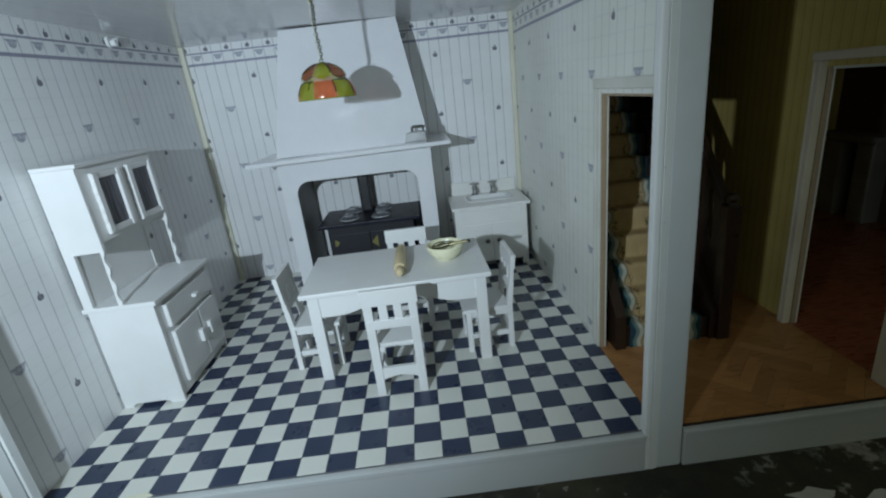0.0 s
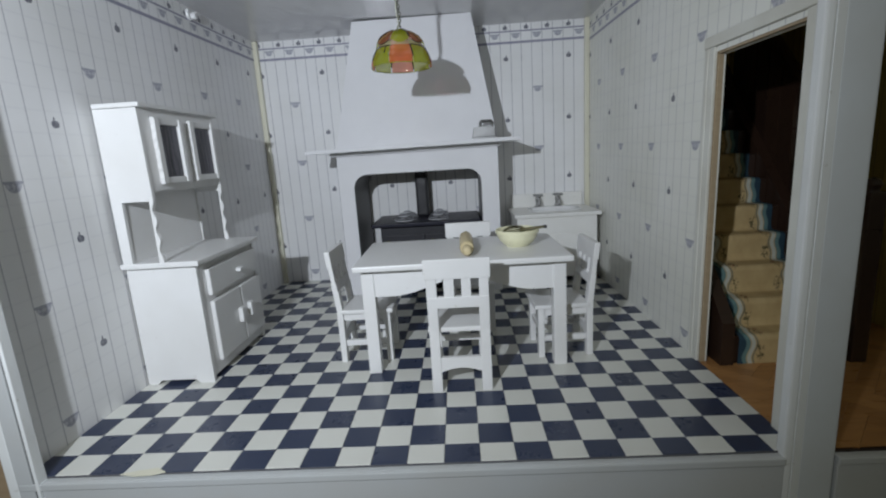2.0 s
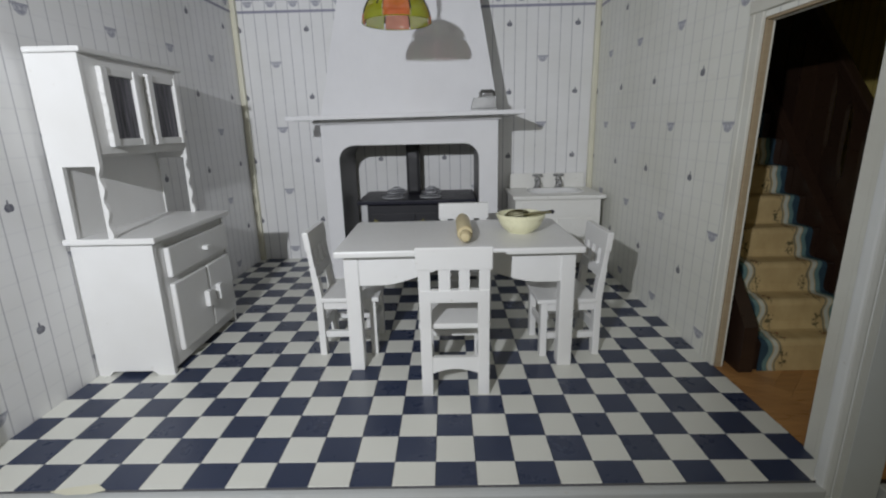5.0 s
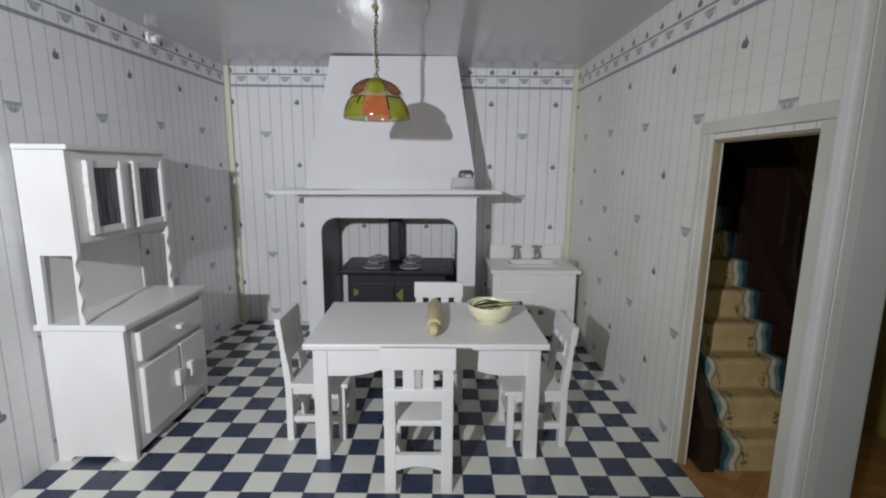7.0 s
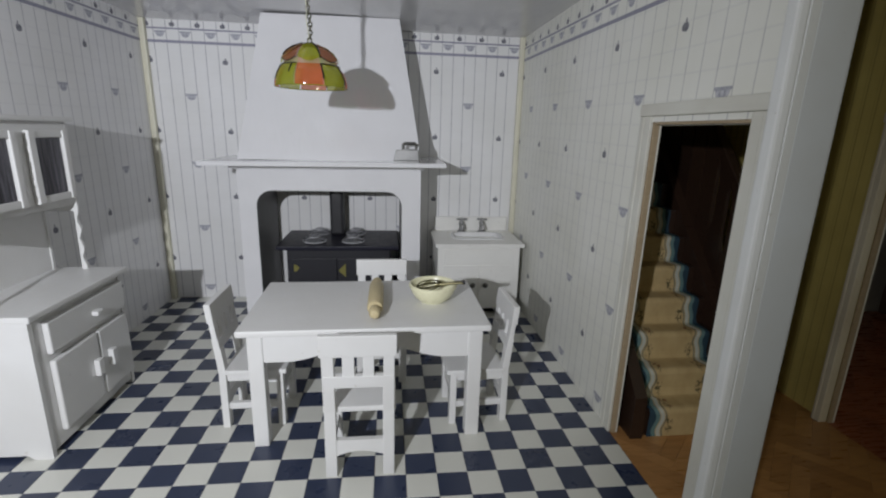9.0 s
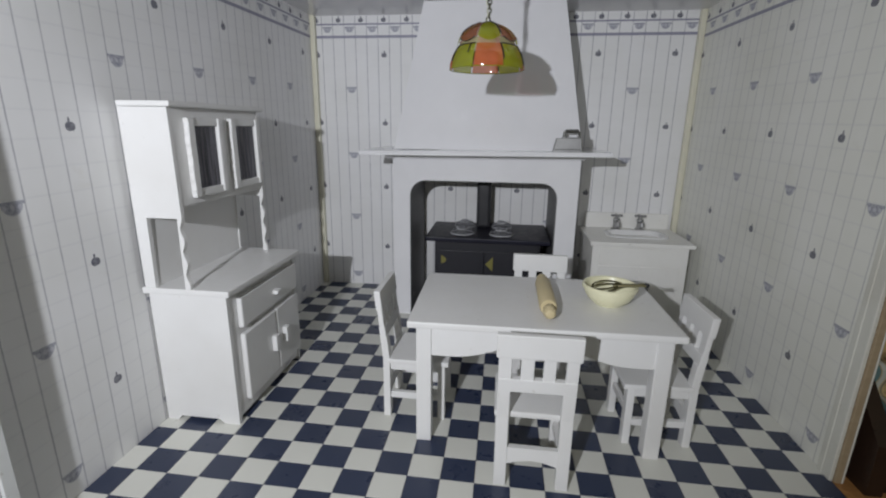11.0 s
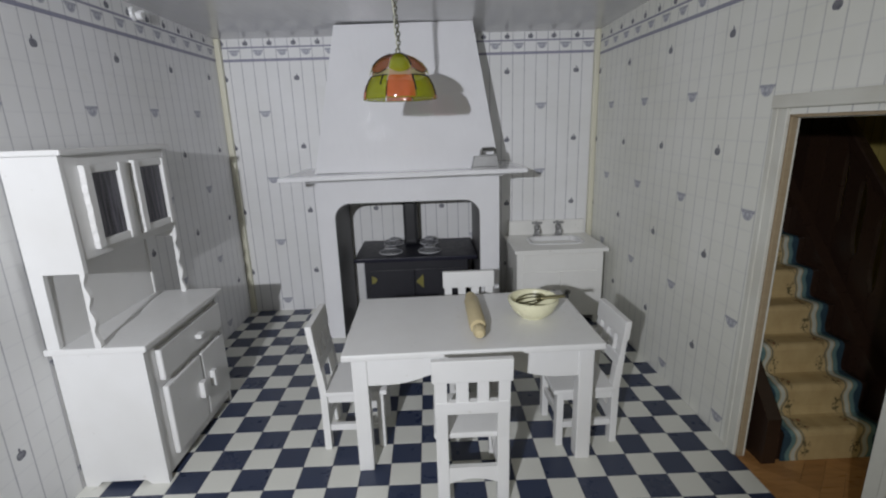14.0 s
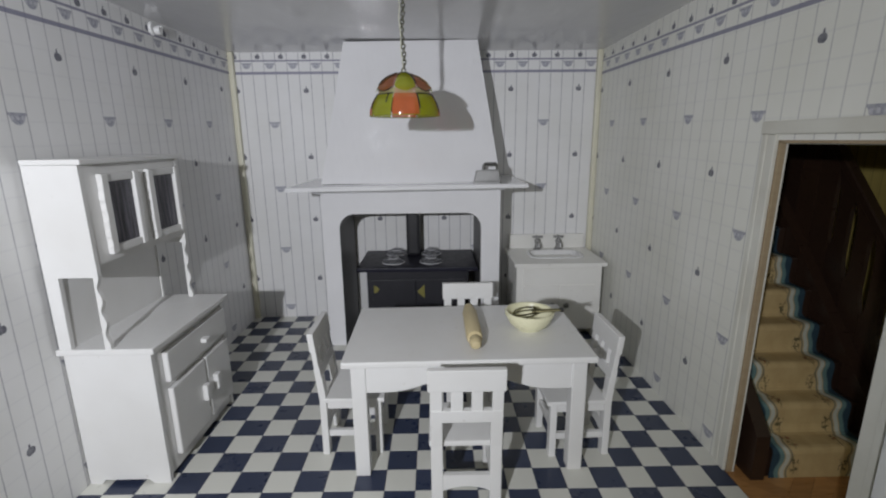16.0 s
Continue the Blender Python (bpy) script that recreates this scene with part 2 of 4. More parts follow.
def glazed(name, color, rough=0.28, vary=0.25):
    """A printed floor tile: every piece slightly its own tone, with scuffs."""
    n = Net(name)
    rnd = n.node("ShaderNodeObjectInfo").outputs["Random"]
    isl = n.node("ShaderNodeNewGeometry").outputs["Random Per Island"]
    geo = n.node("ShaderNodeNewGeometry").outputs["Position"]
    v = n.noise(geo, 70.0, 5, 0.65)
    scuff = n.ramp(n.noise(n.scaled(geo, (1, 2.3, 1)), 190.0, 4, 0.7), 0.70, 0.76)
    t = n.m("ADD", n.m("MULTIPLY", n.m("ADD", rnd, isl), 0.25), n.m("MULTIPLY", v, 0.5))
    col = n.mix(t, color, tuple(min(1, c * (1 + vary) + 0.012) for c in color))
    col = n.mix(n.m("MULTIPLY", scuff, 0.35), col, (0.40, 0.40, 0.40))
    n.bump(v, 0.12, 0.0003)
    return n.done(col, n.ramp(v, 0.3, 0.7, rough - 0.06, rough + 0.16))


def cast(name, color, fleck):
    """Thick brushed enamel over cast metal, lumpy and flecked."""
    n = Net(name)
    co = n.coords()
    lump = n.noise(co, 260.0, 4, 0.6)
    spot = n.ramp(n.noise(co, 700.0, 3, 0.7), 0.66, 0.74)
    n.bump(lump, 0.35, 0.0004)
    return n.done(n.mix(n.m("MULTIPLY", spot, 0.6), color, fleck), n.ramp(lump, 0.3, 0.7, 0.36, 0.52), spec=0.25)


def dark_ground(name):
    n = Net(name)
    co = n.node("ShaderNodeNewGeometry").outputs["Position"]
    a = n.noise(co, 18.0, 6, 0.7)
    b = n.ramp(n.noise(co, 42.0, 5, 0.75), 0.56, 0.62)
    col = n.mix(n.ramp(a, 0.35, 0.7), (0.012, 0.012, 0.010), (0.05, 0.045, 0.025))
    col = n.mix(n.m("MULTIPLY", b, n.ramp(a, 0.45, 0.6)), col, (0.30, 0.29, 0.26))
    n.bump(a, 0.6, 0.004)
    return n.done(col, 0.85)


# One paper: weaker stripes stand for grazing sheen, the yellow tint for warmer light.
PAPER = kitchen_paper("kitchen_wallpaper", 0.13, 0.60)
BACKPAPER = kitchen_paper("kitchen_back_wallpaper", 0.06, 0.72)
WARMPAPER = kitchen_paper("kitchen_warm_lit_wallpaper", 0.17, 0.46, 0.058)
HALLPAPER = hall_paper("hall_wallpaper")
CARPET = carpet("stair_carpet")
WHITE = painted("white_furniture_paint", (0.75, 0.75, 0.745), 0.36, 0.16)
GLOSS = gloss("white_gloss_paint", (0.81, 0.81, 0.83), 0.045, (1.0, 1.0, 0.35), 0.22)
CEIL = gloss("ceiling_gloss_paint", (0.62, 0.62, 0.63), 0.10, (1.0, 0.22, 1.0), 0.42)
TRIM = painted("trim_paint", (0.79, 0.81, 0.81), 0.42, 0.2)
CREAM = painted("cream_trim_paint", (0.72, 0.70, 0.56), 0.45, 0.2)
OFFWHITE = painted("off_white_casing_paint", (0.70, 0.70, 0.64), 0.42, 0.3, (0.36, 0.31, 0.22))
# Cream-white casing paint, tinted tan here to look unlit.
TANTRIM = painted("unlit_casing_paint", (0.66, 0.61, 0.48), 0.42, 0.35, (0.34, 0.25, 0.15))
# Pale paint darkened to look unlit; also stands for a glint on the cabinet.
DIMPALE = painted("dimmed_pale_paint", (0.22, 0.20, 0.17), 0.5, 0.3)
GREYPAINT = painted("grey_outer_paint", (0.50, 0.52, 0.53), 0.5, 0.3)
POSTSHADE = painted("shaded_post_paint", (0.60, 0.63, 0.65), 0.42, 0.25)
RAWWOOD = wood("bare_jamb_wood", (0.21, 0.145, 0.085), (0.32, 0.24, 0.15), 0.6)
JAMBWOOD = wood("pale_jamb_wood", (0.31, 0.235, 0.145), (0.44, 0.35, 0.23), 0.6)
DARKWOOD = wood("dark_stained_wood", (0.020, 0.011, 0.008), (0.040, 0.021, 0.013), 0.35)
PARQUET = wood("parquet_wood", (0.27, 0.125, 0.042), (0.53, 0.28, 0.105), 0.34)
REDPARQUET = wood("red_parquet_wood", (0.20, 0.06, 0.028), (0.38, 0.13, 0.06), 0.30)
PINE = wood("rolling_pin_wood", (0.50, 0.42, 0.24), (0.64, 0.54, 0.33), 0.5)
SINKWHITE = painted("warm_white_sink_paint", (0.85, 0.845, 0.815), 0.36, 0.14)
NAVY = glazed("navy_tile", (0.022, 0.031, 0.064), 0.28, 0.5)
IVORY = glazed("ivory_tile", (0.66, 0.66, 0.61), 0.32, 0.10)
JOINT = plain("tile_joint", (0.10, 0.10, 0.11), 0.8)
IRONBLACK = plain("black_enamel", (0.008, 0.008, 0.014), 0.48)
HOBBLACK = cast("blue_black_hob_paint", (0.009, 0.009, 0.020), (0.05, 0.05, 0.075))
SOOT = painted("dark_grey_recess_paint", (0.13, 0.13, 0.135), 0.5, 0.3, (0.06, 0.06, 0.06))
PIPEBLACK = plain("matt_black_pipe", (0.012, 0.012, 0.016), 0.5)
SILVER = plain("cast_silver_metal", (0.37, 0.37, 0.37), 0.50, 0.7)
BRIGHT = plain("worn_chain_metal", (0.42, 0.42, 0.34), 0.22, 1.0)
BRONZE = plain("dark_bronze_wire", (0.17, 0.155, 0.085), 0.32, 0.9)
PEWTER = plain("pewter_metal", (0.20, 0.20, 0.19), 0.38, 1.0)
LIDGLINT = plain("lid_glint_paint", (0.62, 0.62, 0.64), 0.12)
PLATEBRASS = plain("tarnished_brass_plate", (0.21, 0.19, 0.045), 0.45)
BRASS = plain("dull_brass_paint", (0.30, 0.27, 0.06), 0.45)
CERAMIC = plain("cream_ceramic", (0.80, 0.78, 0.55), 0.25, 0.0, 0.06)
PORCELAIN = plain("white_porcelain", (0.80, 0.80, 0.80), 0.18, 0.0, 0.04)
GREENGLASS = tinted("green_shade_plastic", (0.42, 0.46, 0.008), 0.40)
ORANGEGLASS = tinted("orange_shade_plastic", (0.80, 0.19, 0.05), 0.40)
BROWNGLASS = tinted("amber_shade_plastic", (0.40, 0.13, 0.04))
PALEORANGE = tinted("pale_orange_shade_plastic", (0.78, 0.50, 0.38), 0.45)
PALEGREEN = tinted("pale_green_shade_plastic", (0.60, 0.64, 0.34), 0.45)
CORD = plain("ivory_cord", (0.72, 0.72, 0.58), 0.4)
LIDGLASS = tinted("clear_lid_plastic", (0.62, 0.63, 0.66), 0.72)
LEAD = plain("black_leading", (0.015, 0.013, 0.010), 0.4)
DARKPANE = streaked("dark_cabinet_pane", (0.035, 0.034, 0.042), (0.16, 0.155, 0.185))
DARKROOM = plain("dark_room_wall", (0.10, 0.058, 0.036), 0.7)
GROUND = dark_ground("dark_table_cloth")
SPRIG = plain("white_scrap_paper", (0.55, 0.54, 0.50), 0.8)


# ---- building helpers: all lengths in full-size metres ----
def grow(bm, lo, hi, bevel=0.0):
    """Adds a box, its edges eased by bevel."""
    size = [max(b - a, 1e-4) for a, b in zip(lo, hi)]
    mid = [(a + b) / 2 for a, b in zip(lo, hi)]
    made = bmesh.ops.create_cube(bm, size=1, matrix=Matrix.Translation(mid) @ Matrix.Diagonal((*size, 1)))
    if bevel:
        edges = list({e for v in made["verts"] for e in v.link_edges})
        bmesh.ops.bevel(bm, geom=edges, offset=min(bevel, min(size) * 0.35), segments=2, affect="EDGES", profile=0.6)
    return bm


def boxes(*list_of, bevel=0.006):
    bm = bmesh.new()
    for lo, hi in list_of:
        grow(bm, lo, hi, bevel)
    return bm


def prism(outline, axis, a, b, bevel=0.0):
    """A board of the given outline, from a to b along axis. Outline: (x, z) for "y", (y, z) for "x", (x, y) for "z"."""
    bm = bmesh.new()
    place = {"y": lambda p, s: (p[0], s, p[1]), "x": lambda p, s: (s, p[0], p[1]), "z": lambda p, s: (p[0], p[1], s)}[axis]
    rows = [[bm.verts.new(place(p, s)) for p in outline] for s in (a, b)]
    n = len(outline)
    caps = [bm.faces.new(rows[0]), bm.faces.new(rows[1][::-1])]
    for i in range(n):
        bm.faces.new((rows[0][i], rows[1][i], rows[1][(i + 1) % n], rows[0][(i + 1) % n]))
    if bevel:
        bmesh.ops.bevel(bm, geom=[e for f in caps for e in f.edges], offset=bevel, segments=1, affect="EDGES")
    bm.normal_update()
    bmesh.ops.triangulate(bm, faces=[f for f in bm.faces if len(f.verts) > 4])
    bmesh.ops.recalc_face_normals(bm, faces=bm.faces)
    return bm


def lathe(profile, segs=32, centre=(0, 0, 0), arc=None, thick=0.0):
    """Turns (radius, z) rows round z; arc: (from, to) in degrees for a slice."""
    bm = bmesh.new()
    a0, a1 = arc or (0, 360)
    count = segs if not arc else segs + 1
    rings = []
    for r, z in profile:
        ring = []
        for i in range(count):
            t = radians(a0 + (a1 - a0) * i / segs)
            ring.append(bm.verts.new((centre[0] + r * math.cos(t), centre[1] + r * math.sin(t), centre[2] + z)))
        rings.append(ring)
    for p, q in zip(rings, rings[1:]):
        for i in range(segs):
            j = (i + 1) % count
            bm.faces.new((p[i], p[j], q[j], q[i]))
    bmesh.ops.remove_doubles(bm, verts=bm.verts, dist=1e-5)
    bmesh.ops.recalc_face_normals(bm, faces=bm.faces)
    if thick:
        bmesh.ops.solidify(bm, geom=bm.faces[:], thickness=thick)
    return bm


def tube(points, r, segs=8, closed=False):
    """A round bar along points."""
    bm = bmesh.new()
    pts = [Vector(p) for p in points]
    rings = []
    for i, p in enumerate(pts):
        a = pts[i - 1] if (i or closed) else p
        b = pts[(i + 1) % len(pts)] if (i + 1 < len(pts) or closed) else p
        q = (b - a).to_track_quat("Z", "Y")
        rings.append([bm.verts.new(p + q @ Vector((r * math.cos(2 * math.pi * k / segs), r * math.sin(2 * math.pi * k / segs), 0))) for k in range(segs)])
    pairs = list(zip(rings, rings[1:])) + ([(rings[-1], rings[0])] if closed else [])
    for p, q in pairs:
        for k in range(segs):
            bm.faces.new((p[k], p[(k + 1) % segs], q[(k + 1) % segs], q[k]))
    if not closed:
        bm.faces.new(rings[0][::-1]), bm.faces.new(rings[-1])
    bmesh.ops.recalc_face_normals(bm, faces=bm.faces)
    return bm


def merged(*bms):
    out = bmesh.new()
    for bm in bms:
        me = bpy.data.meshes.new("tmp")
        bm.to_mesh(me)
        out.from_mesh(me)
        bpy.data.meshes.remove(me)
        bm.free()
    return out


def moved(bm, m):
    bm.transform(m)
    return bm


def project(bm, fu, fv):
    layer = bm.loops.layers.uv.verify()
    for f in bm.faces:
        for loop in f.loops:
            loop[layer].uv = (fu(loop.vert.co), fv(loop.vert.co))
    return bm


def mesh_of(name, bm, *mats, pick=None, smooth=False):
    if pick:
        bm.normal_update()
        for f in bm.faces:
            f.material_index = pick(f)
    if smooth:
        for f in bm.faces:
            f.smooth = True
        for e in bm.edges:
            if len(e.link_faces) == 2 and e.calc_face_angle(0) > 0.7:
                e.smooth = False
    bm.transform(Matrix.Scale(S, 4))
    me = bpy.data.meshes.new(name)
    bm.to_mesh(me)
    bm.free()
    for mat in mats:
        me.materials.append(mat)
    return me


def part(name, bm, material, parent, label="", smooth=False):
    """Links a bmesh as one mesh object under a thing or a part."""
    ob = new(name, mesh_of(name, bm, material, smooth=smooth))
    ob.parent = parent
    return tagged(ob, label)


def solid(name, bm, *mats, label="", category="", group="", kind="", pick=None, smooth=False):
    """A top-level thing of one mesh."""
    return tagged(new(name, mesh_of(name, bm, *mats, pick=pick, smooth=smooth)), label, category, group, kind)


def thing(name, at, label, category, group="", turn=0.0):
    ob = new(name)
    ob.empty_display_size = 0.01
    ob.matrix_basis = pose(at[0] * S, at[1] * S, at[2] * S, 0, 0, turn)
    return tagged(ob, label, category, group)


# ---- structure ----
W, H, FRONT = 3.96, 2.965, -3.76
T = 0.20          # outer wall thickness
P = 0.036         # inner wall thickness
HX0, HX1 = W + P, 5.585   # the hall between its two walls
GZ = -0.30


def structure(name, bm, *mats, label, category, pick=None):
    return solid(name, bm, *mats, label=label, category=category, kind="structure", pick=pick)


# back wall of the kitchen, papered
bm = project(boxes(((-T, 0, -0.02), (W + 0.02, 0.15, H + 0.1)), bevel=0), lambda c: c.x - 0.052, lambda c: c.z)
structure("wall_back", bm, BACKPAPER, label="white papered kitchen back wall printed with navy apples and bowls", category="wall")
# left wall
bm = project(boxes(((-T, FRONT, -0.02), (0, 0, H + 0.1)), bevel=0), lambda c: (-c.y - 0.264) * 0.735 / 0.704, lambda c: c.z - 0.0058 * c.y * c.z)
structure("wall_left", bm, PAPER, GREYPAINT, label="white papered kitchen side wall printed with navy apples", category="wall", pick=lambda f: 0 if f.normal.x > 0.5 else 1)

# partition between kitchen and hall with a doorway
DY0, DY1, DZ = -2.803, -3.56, 2.028
LEAN = 0.032      # the far jamb stands out of plumb


def out_of_plumb(bm):
    for v in bm.verts:
        if v.co.y > DY0 - 0.1:
            v.co.y += LEAN * max(0.0, 1 - v.co.z / DZ)
    return bm


def holed(x0, x1, y_front, y0, y1, top, lean=0.0):
    """A wall along y from y_front to the back, with a doorway between y1 and y0."""
    return prism([(y_front, -0.02), (y1, -0.02), (y1, top), (y0, top), (y0 + lean, -0.02), (0, -0.02), (0, H + 0.1), (y_front, H + 0.1)], "x", x0, x1)


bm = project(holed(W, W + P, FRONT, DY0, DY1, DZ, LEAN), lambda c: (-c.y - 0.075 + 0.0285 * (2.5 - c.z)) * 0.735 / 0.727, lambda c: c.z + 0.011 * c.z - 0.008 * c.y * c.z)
structure("wall_right", bm, WARMPAPER, HALLPAPER, RAWWOOD, label="papered partition wall with an open doorway to the hall", category="wall",
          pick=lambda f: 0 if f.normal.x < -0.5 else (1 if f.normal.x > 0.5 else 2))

# far wall of the hall with its own doorway
EY0, EY1, EZ = -2.785, -3.58, 2.03
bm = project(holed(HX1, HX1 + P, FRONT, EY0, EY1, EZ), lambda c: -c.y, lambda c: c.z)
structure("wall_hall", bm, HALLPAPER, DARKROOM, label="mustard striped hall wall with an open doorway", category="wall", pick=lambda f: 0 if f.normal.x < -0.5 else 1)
bm = project(boxes(((W + 0.02, 0, -0.02), (8.475, 0.15, H + 0.1)), bevel=0), lambda c: c.x, lambda c: c.z)
structure("wall_hall_back", bm, HALLPAPER, label="mustard striped wall at the back of the hall", category="wall")
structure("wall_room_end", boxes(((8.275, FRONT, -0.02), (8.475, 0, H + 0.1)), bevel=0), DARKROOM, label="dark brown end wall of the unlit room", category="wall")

# ceilings
structure("ceiling_kitchen", boxes(((-0.0, FRONT, H), (W, 0, H + 0.09)), bevel=0), CEIL, label="glossy white painted kitchen ceiling", category="ceiling")
structure("ceiling_hall", boxes(((W + P, FRONT, H), (8.275, 0, H + 0.09)), bevel=0), CEIL, label="dim painted hall ceiling", category="ceiling")
structure("ceiling_top", boxes(((-T - 0.1, FRONT - 0.02, H + 0.1), (8.5, 0.16, H + 0.2)), bevel=0), GREYPAINT, label="plain floor board over the rooms", category="ceiling")

# floors: boards, later covered by tiles and parquet
FLOOR = structure("floor_kitchen", boxes(((0, FRONT, -0.05), (W, 0, -0.004)), bevel=0), JOINT, label="kitchen floor laid with navy and ivory checkered tiles", category="floor")
HALLFLOOR = structure("floor_hall", boxes(((W, FRONT, -0.05), (HX1, 0, -0.008)), bevel=0), DARKWOOD, label="orange-brown parquet hall floor", category="floor")
ROOMFLOOR = structure("floor_room", boxes(((HX1, FRONT, -0.05), (8.275, 0, -0.008)), bevel=0), DARKWOOD, label="reddish parquet floor of the unlit room", category="floor")

# front lip, posts, trims
structure("trim_front", merged(boxes(((0.0, FRONT - 0.04, GZ), (3.86, FRONT - 0.0, -0.012)), bevel=0.008), boxes(((0.0, FRONT - 0.05, -0.055), (3.86, FRONT - 0.03, -0.014)), bevel=0.008)), GREYPAINT, label="grey painted front edge board under the kitchen floor", category="trim")
structure("trim_front_hall", merged(boxes(((4.11, FRONT - 0.04, GZ), (8.475, FRONT, -0.02)), bevel=0.008), boxes(((4.11, FRONT - 0.05, -0.06), (8.475, FRONT - 0.03, -0.022)), bevel=0.008)), GREYPAINT, label="grey painted front edge board under the hall floor", category="trim")


def post(name, x0, x1, label):
    """A moulded front post: a broad board with a rounded strip along one edge and a low bead."""
    w = x1 - x0
    # The board's colour is darker than the strip's to stand for weaker light.
    structure(name.replace("trim_post", "trim_board"), boxes(((x0 + w * 0.30, FRONT - 0.03, GZ), (x1, FRONT, H + 0.18)), bevel=0.012), POSTSHADE, label="board of the front post, painted bluish grey for its weaker light", category="trim")
    return structure(name, merged(
        boxes(((x0, FRONT - 0.028, GZ), (x0 + w * 0.32, FRONT, H + 0.18)), bevel=0.004),
        boxes(((x0 - 0.012, FRONT - 0.038, GZ), (x0 + w * 0.14, FRONT + 0.02, H + 0.18)), bevel=0.012),
        prism([(x0 + w * 0.13, FRONT - 0.02), (x0 + w * 0.15, FRONT - 0.037), (x0 + w * 0.33, FRONT - 0.029), (x0 + w * 0.33, FRONT - 0.02)], "z", GZ, H + 0.18)), TRIM, label=label, category="trim")


post("trim_post", 3.862, 4.10, "pale grey moulded post at the front end of the partition")
post("trim_post_hall", 5.57, 5.86, "pale grey moulded post at the hall's front end")
structure("trim_post_left", merged(boxes(((0.098, FRONT - 0.055, GZ), (0.117, FRONT, H + 0.18)), bevel=0.004), boxes(((-0.062, FRONT - 0.045, GZ), (-0.004, FRONT, H + 0.18)), bevel=0.008)), TRIM, label="pale grey beads on the house's front edge", category="trim")
structure("trim_board_left", boxes(((-0.003, FRONT - 0.048, GZ), (0.081, FRONT, H + 0.18)), bevel=0.004), GREYPAINT, label="grey board of the house's front edge", category="trim")
structure("trim_gap_left", boxes(((0.0805, FRONT - 0.040, GZ), (0.0985, FRONT, H + 0.18)), bevel=0), IRONBLACK, label="dark gap between the front edge's board and bead", category="trim")
structure("trim_side_left", boxes(((-0.36, FRONT - 0.035, GZ), (-0.063, FRONT - 0.001, H + 0.18)), ((-0.36, FRONT, GZ), (-T - 0.003, 0.15, H + 0.09)), bevel=0.008), RAWWOOD, label="bare brown side board of the house", category="trim")
structure("trim_torn_edge", prism([(0.52, FRONT - 0.012), (0.60, FRONT - 0.03), (0.70, FRONT - 0.026), (0.76, FRONT - 0.006), (0.70, FRONT + 0.03), (0.60, FRONT + 0.012)], "z", 0.0002, 0.004), CREAM, label="torn yellowed edge of the floor sheet", category="trim")


def casing(name, x, side, y0, y1, top, label, w=0.085, gap=0.03, head=0.068, thick=0.018, paint=None, near=None):
    """Door casing on one face of a wall: two uprights and a head set a little above the opening, side -1 facing lower x."""
    d = thick * side
    wn = near or w
    lo, hi = sorted((x, x + d))
    frame_boards = merged(
        boxes(((lo, y0, 0), (hi, y0 + w, top + gap)), ((lo - 0.004, y0 + w * 0.62, 0), (hi + 0.004, y0 + w, top + gap)), bevel=0.006),
        boxes(((lo, y1 - wn, 0), (hi, y1, top + gap)), ((lo - 0.004, y1 - wn, 0), (hi + 0.004, y1 - w * 0.62, top + gap)), bevel=0.006),
        boxes(((lo - 0.006, max(y1 - wn - 0.012, FRONT + 0.003), top + gap), (hi + 0.006, y0 + w + 0.012, top + gap + head)), bevel=0.008))
    return structure(name, out_of_plumb(frame_boards) if x < HX0 + 0.01 else frame_boards, paint or OFFWHITE, label=label, category="trim")


casing("trim_door", W, -1, DY0, DY1, DZ, "off-white painted casing round the kitchen doorway", 0.10)
casing("trim_door_back", W + P, 1, DY0 - 0.014, DY1 + 0.014, DZ - 0.02, "off-white painted casing on the hall side", 0.085, 0.0, thick=0.012)
casing("trim_door_hall", HX1, -1, EY0, EY1, EZ, "cream-white casing tinted tan to look unlit round the hall doorway", 0.060, 0.042, 0.062, 0.062, TANTRIM, 0.17)
casing("trim_door_hall_back", HX1 + P, 1, EY0 - 0.014, EY1 + 0.014, EZ - 0.02, "off-white casing on the unlit room's side", 0.085, 0.0)
structure("trim_jamb", out_of_plumb(merged(boxes(((W + 0.003, DY0 - 0.015, 0), (W + P, DY0 + 0.0, DZ)), bevel=0.003), boxes(((W + 0.003, DY1, 0), (W + P, DY1 + 0.015, DZ)), bevel=0.003), boxes(((W + 0.003, DY1, DZ - 0.015), (W + P, DY0, DZ)), bevel=0.003))), JAMBWOOD, label="bare tan wood lining of the doorway", category="trim")
structure("trim_jamb_hall", merged(boxes(((HX1 + 0.003, EY0 - 0.015, 0), (HX1 + P, EY0, EZ)), bevel=0.003), boxes(((HX1 + 0.003, EY1, 0), (HX1 + P, EY1 + 0.015, EZ)), bevel=0.003)), JAMBWOOD, label="bare tan wood lining of the hall doorway", category="trim")
structure("trim_corner_left", boxes(((0, -0.055, 0), (0.055, 0, H)), bevel=0.012), CREAM, label="cream painted corner batten", category="trim")
structure("trim_corner_right", boxes(((W - 0.055, -0.055, 0), (W, 0, H)), bevel=0.012), CREAM, label="cream painted corner batten", category="trim")

# the support the house stands on
bm = bmesh.new()
bmesh.ops.create_grid(bm, x_segments=60, y_segments=60, size=13)
for v in bm.verts:
    v.co = (v.co.x + 3, v.co.y - 3, GZ + 0.0)
structure("ground", bm, GROUND, label="dark mottled cloth under the doll's house", category="ground")

# ---- chimney breast: surround, mantel shelf, hood ----
SX0, SX1, SY = 1.065, 2.785, -0.83


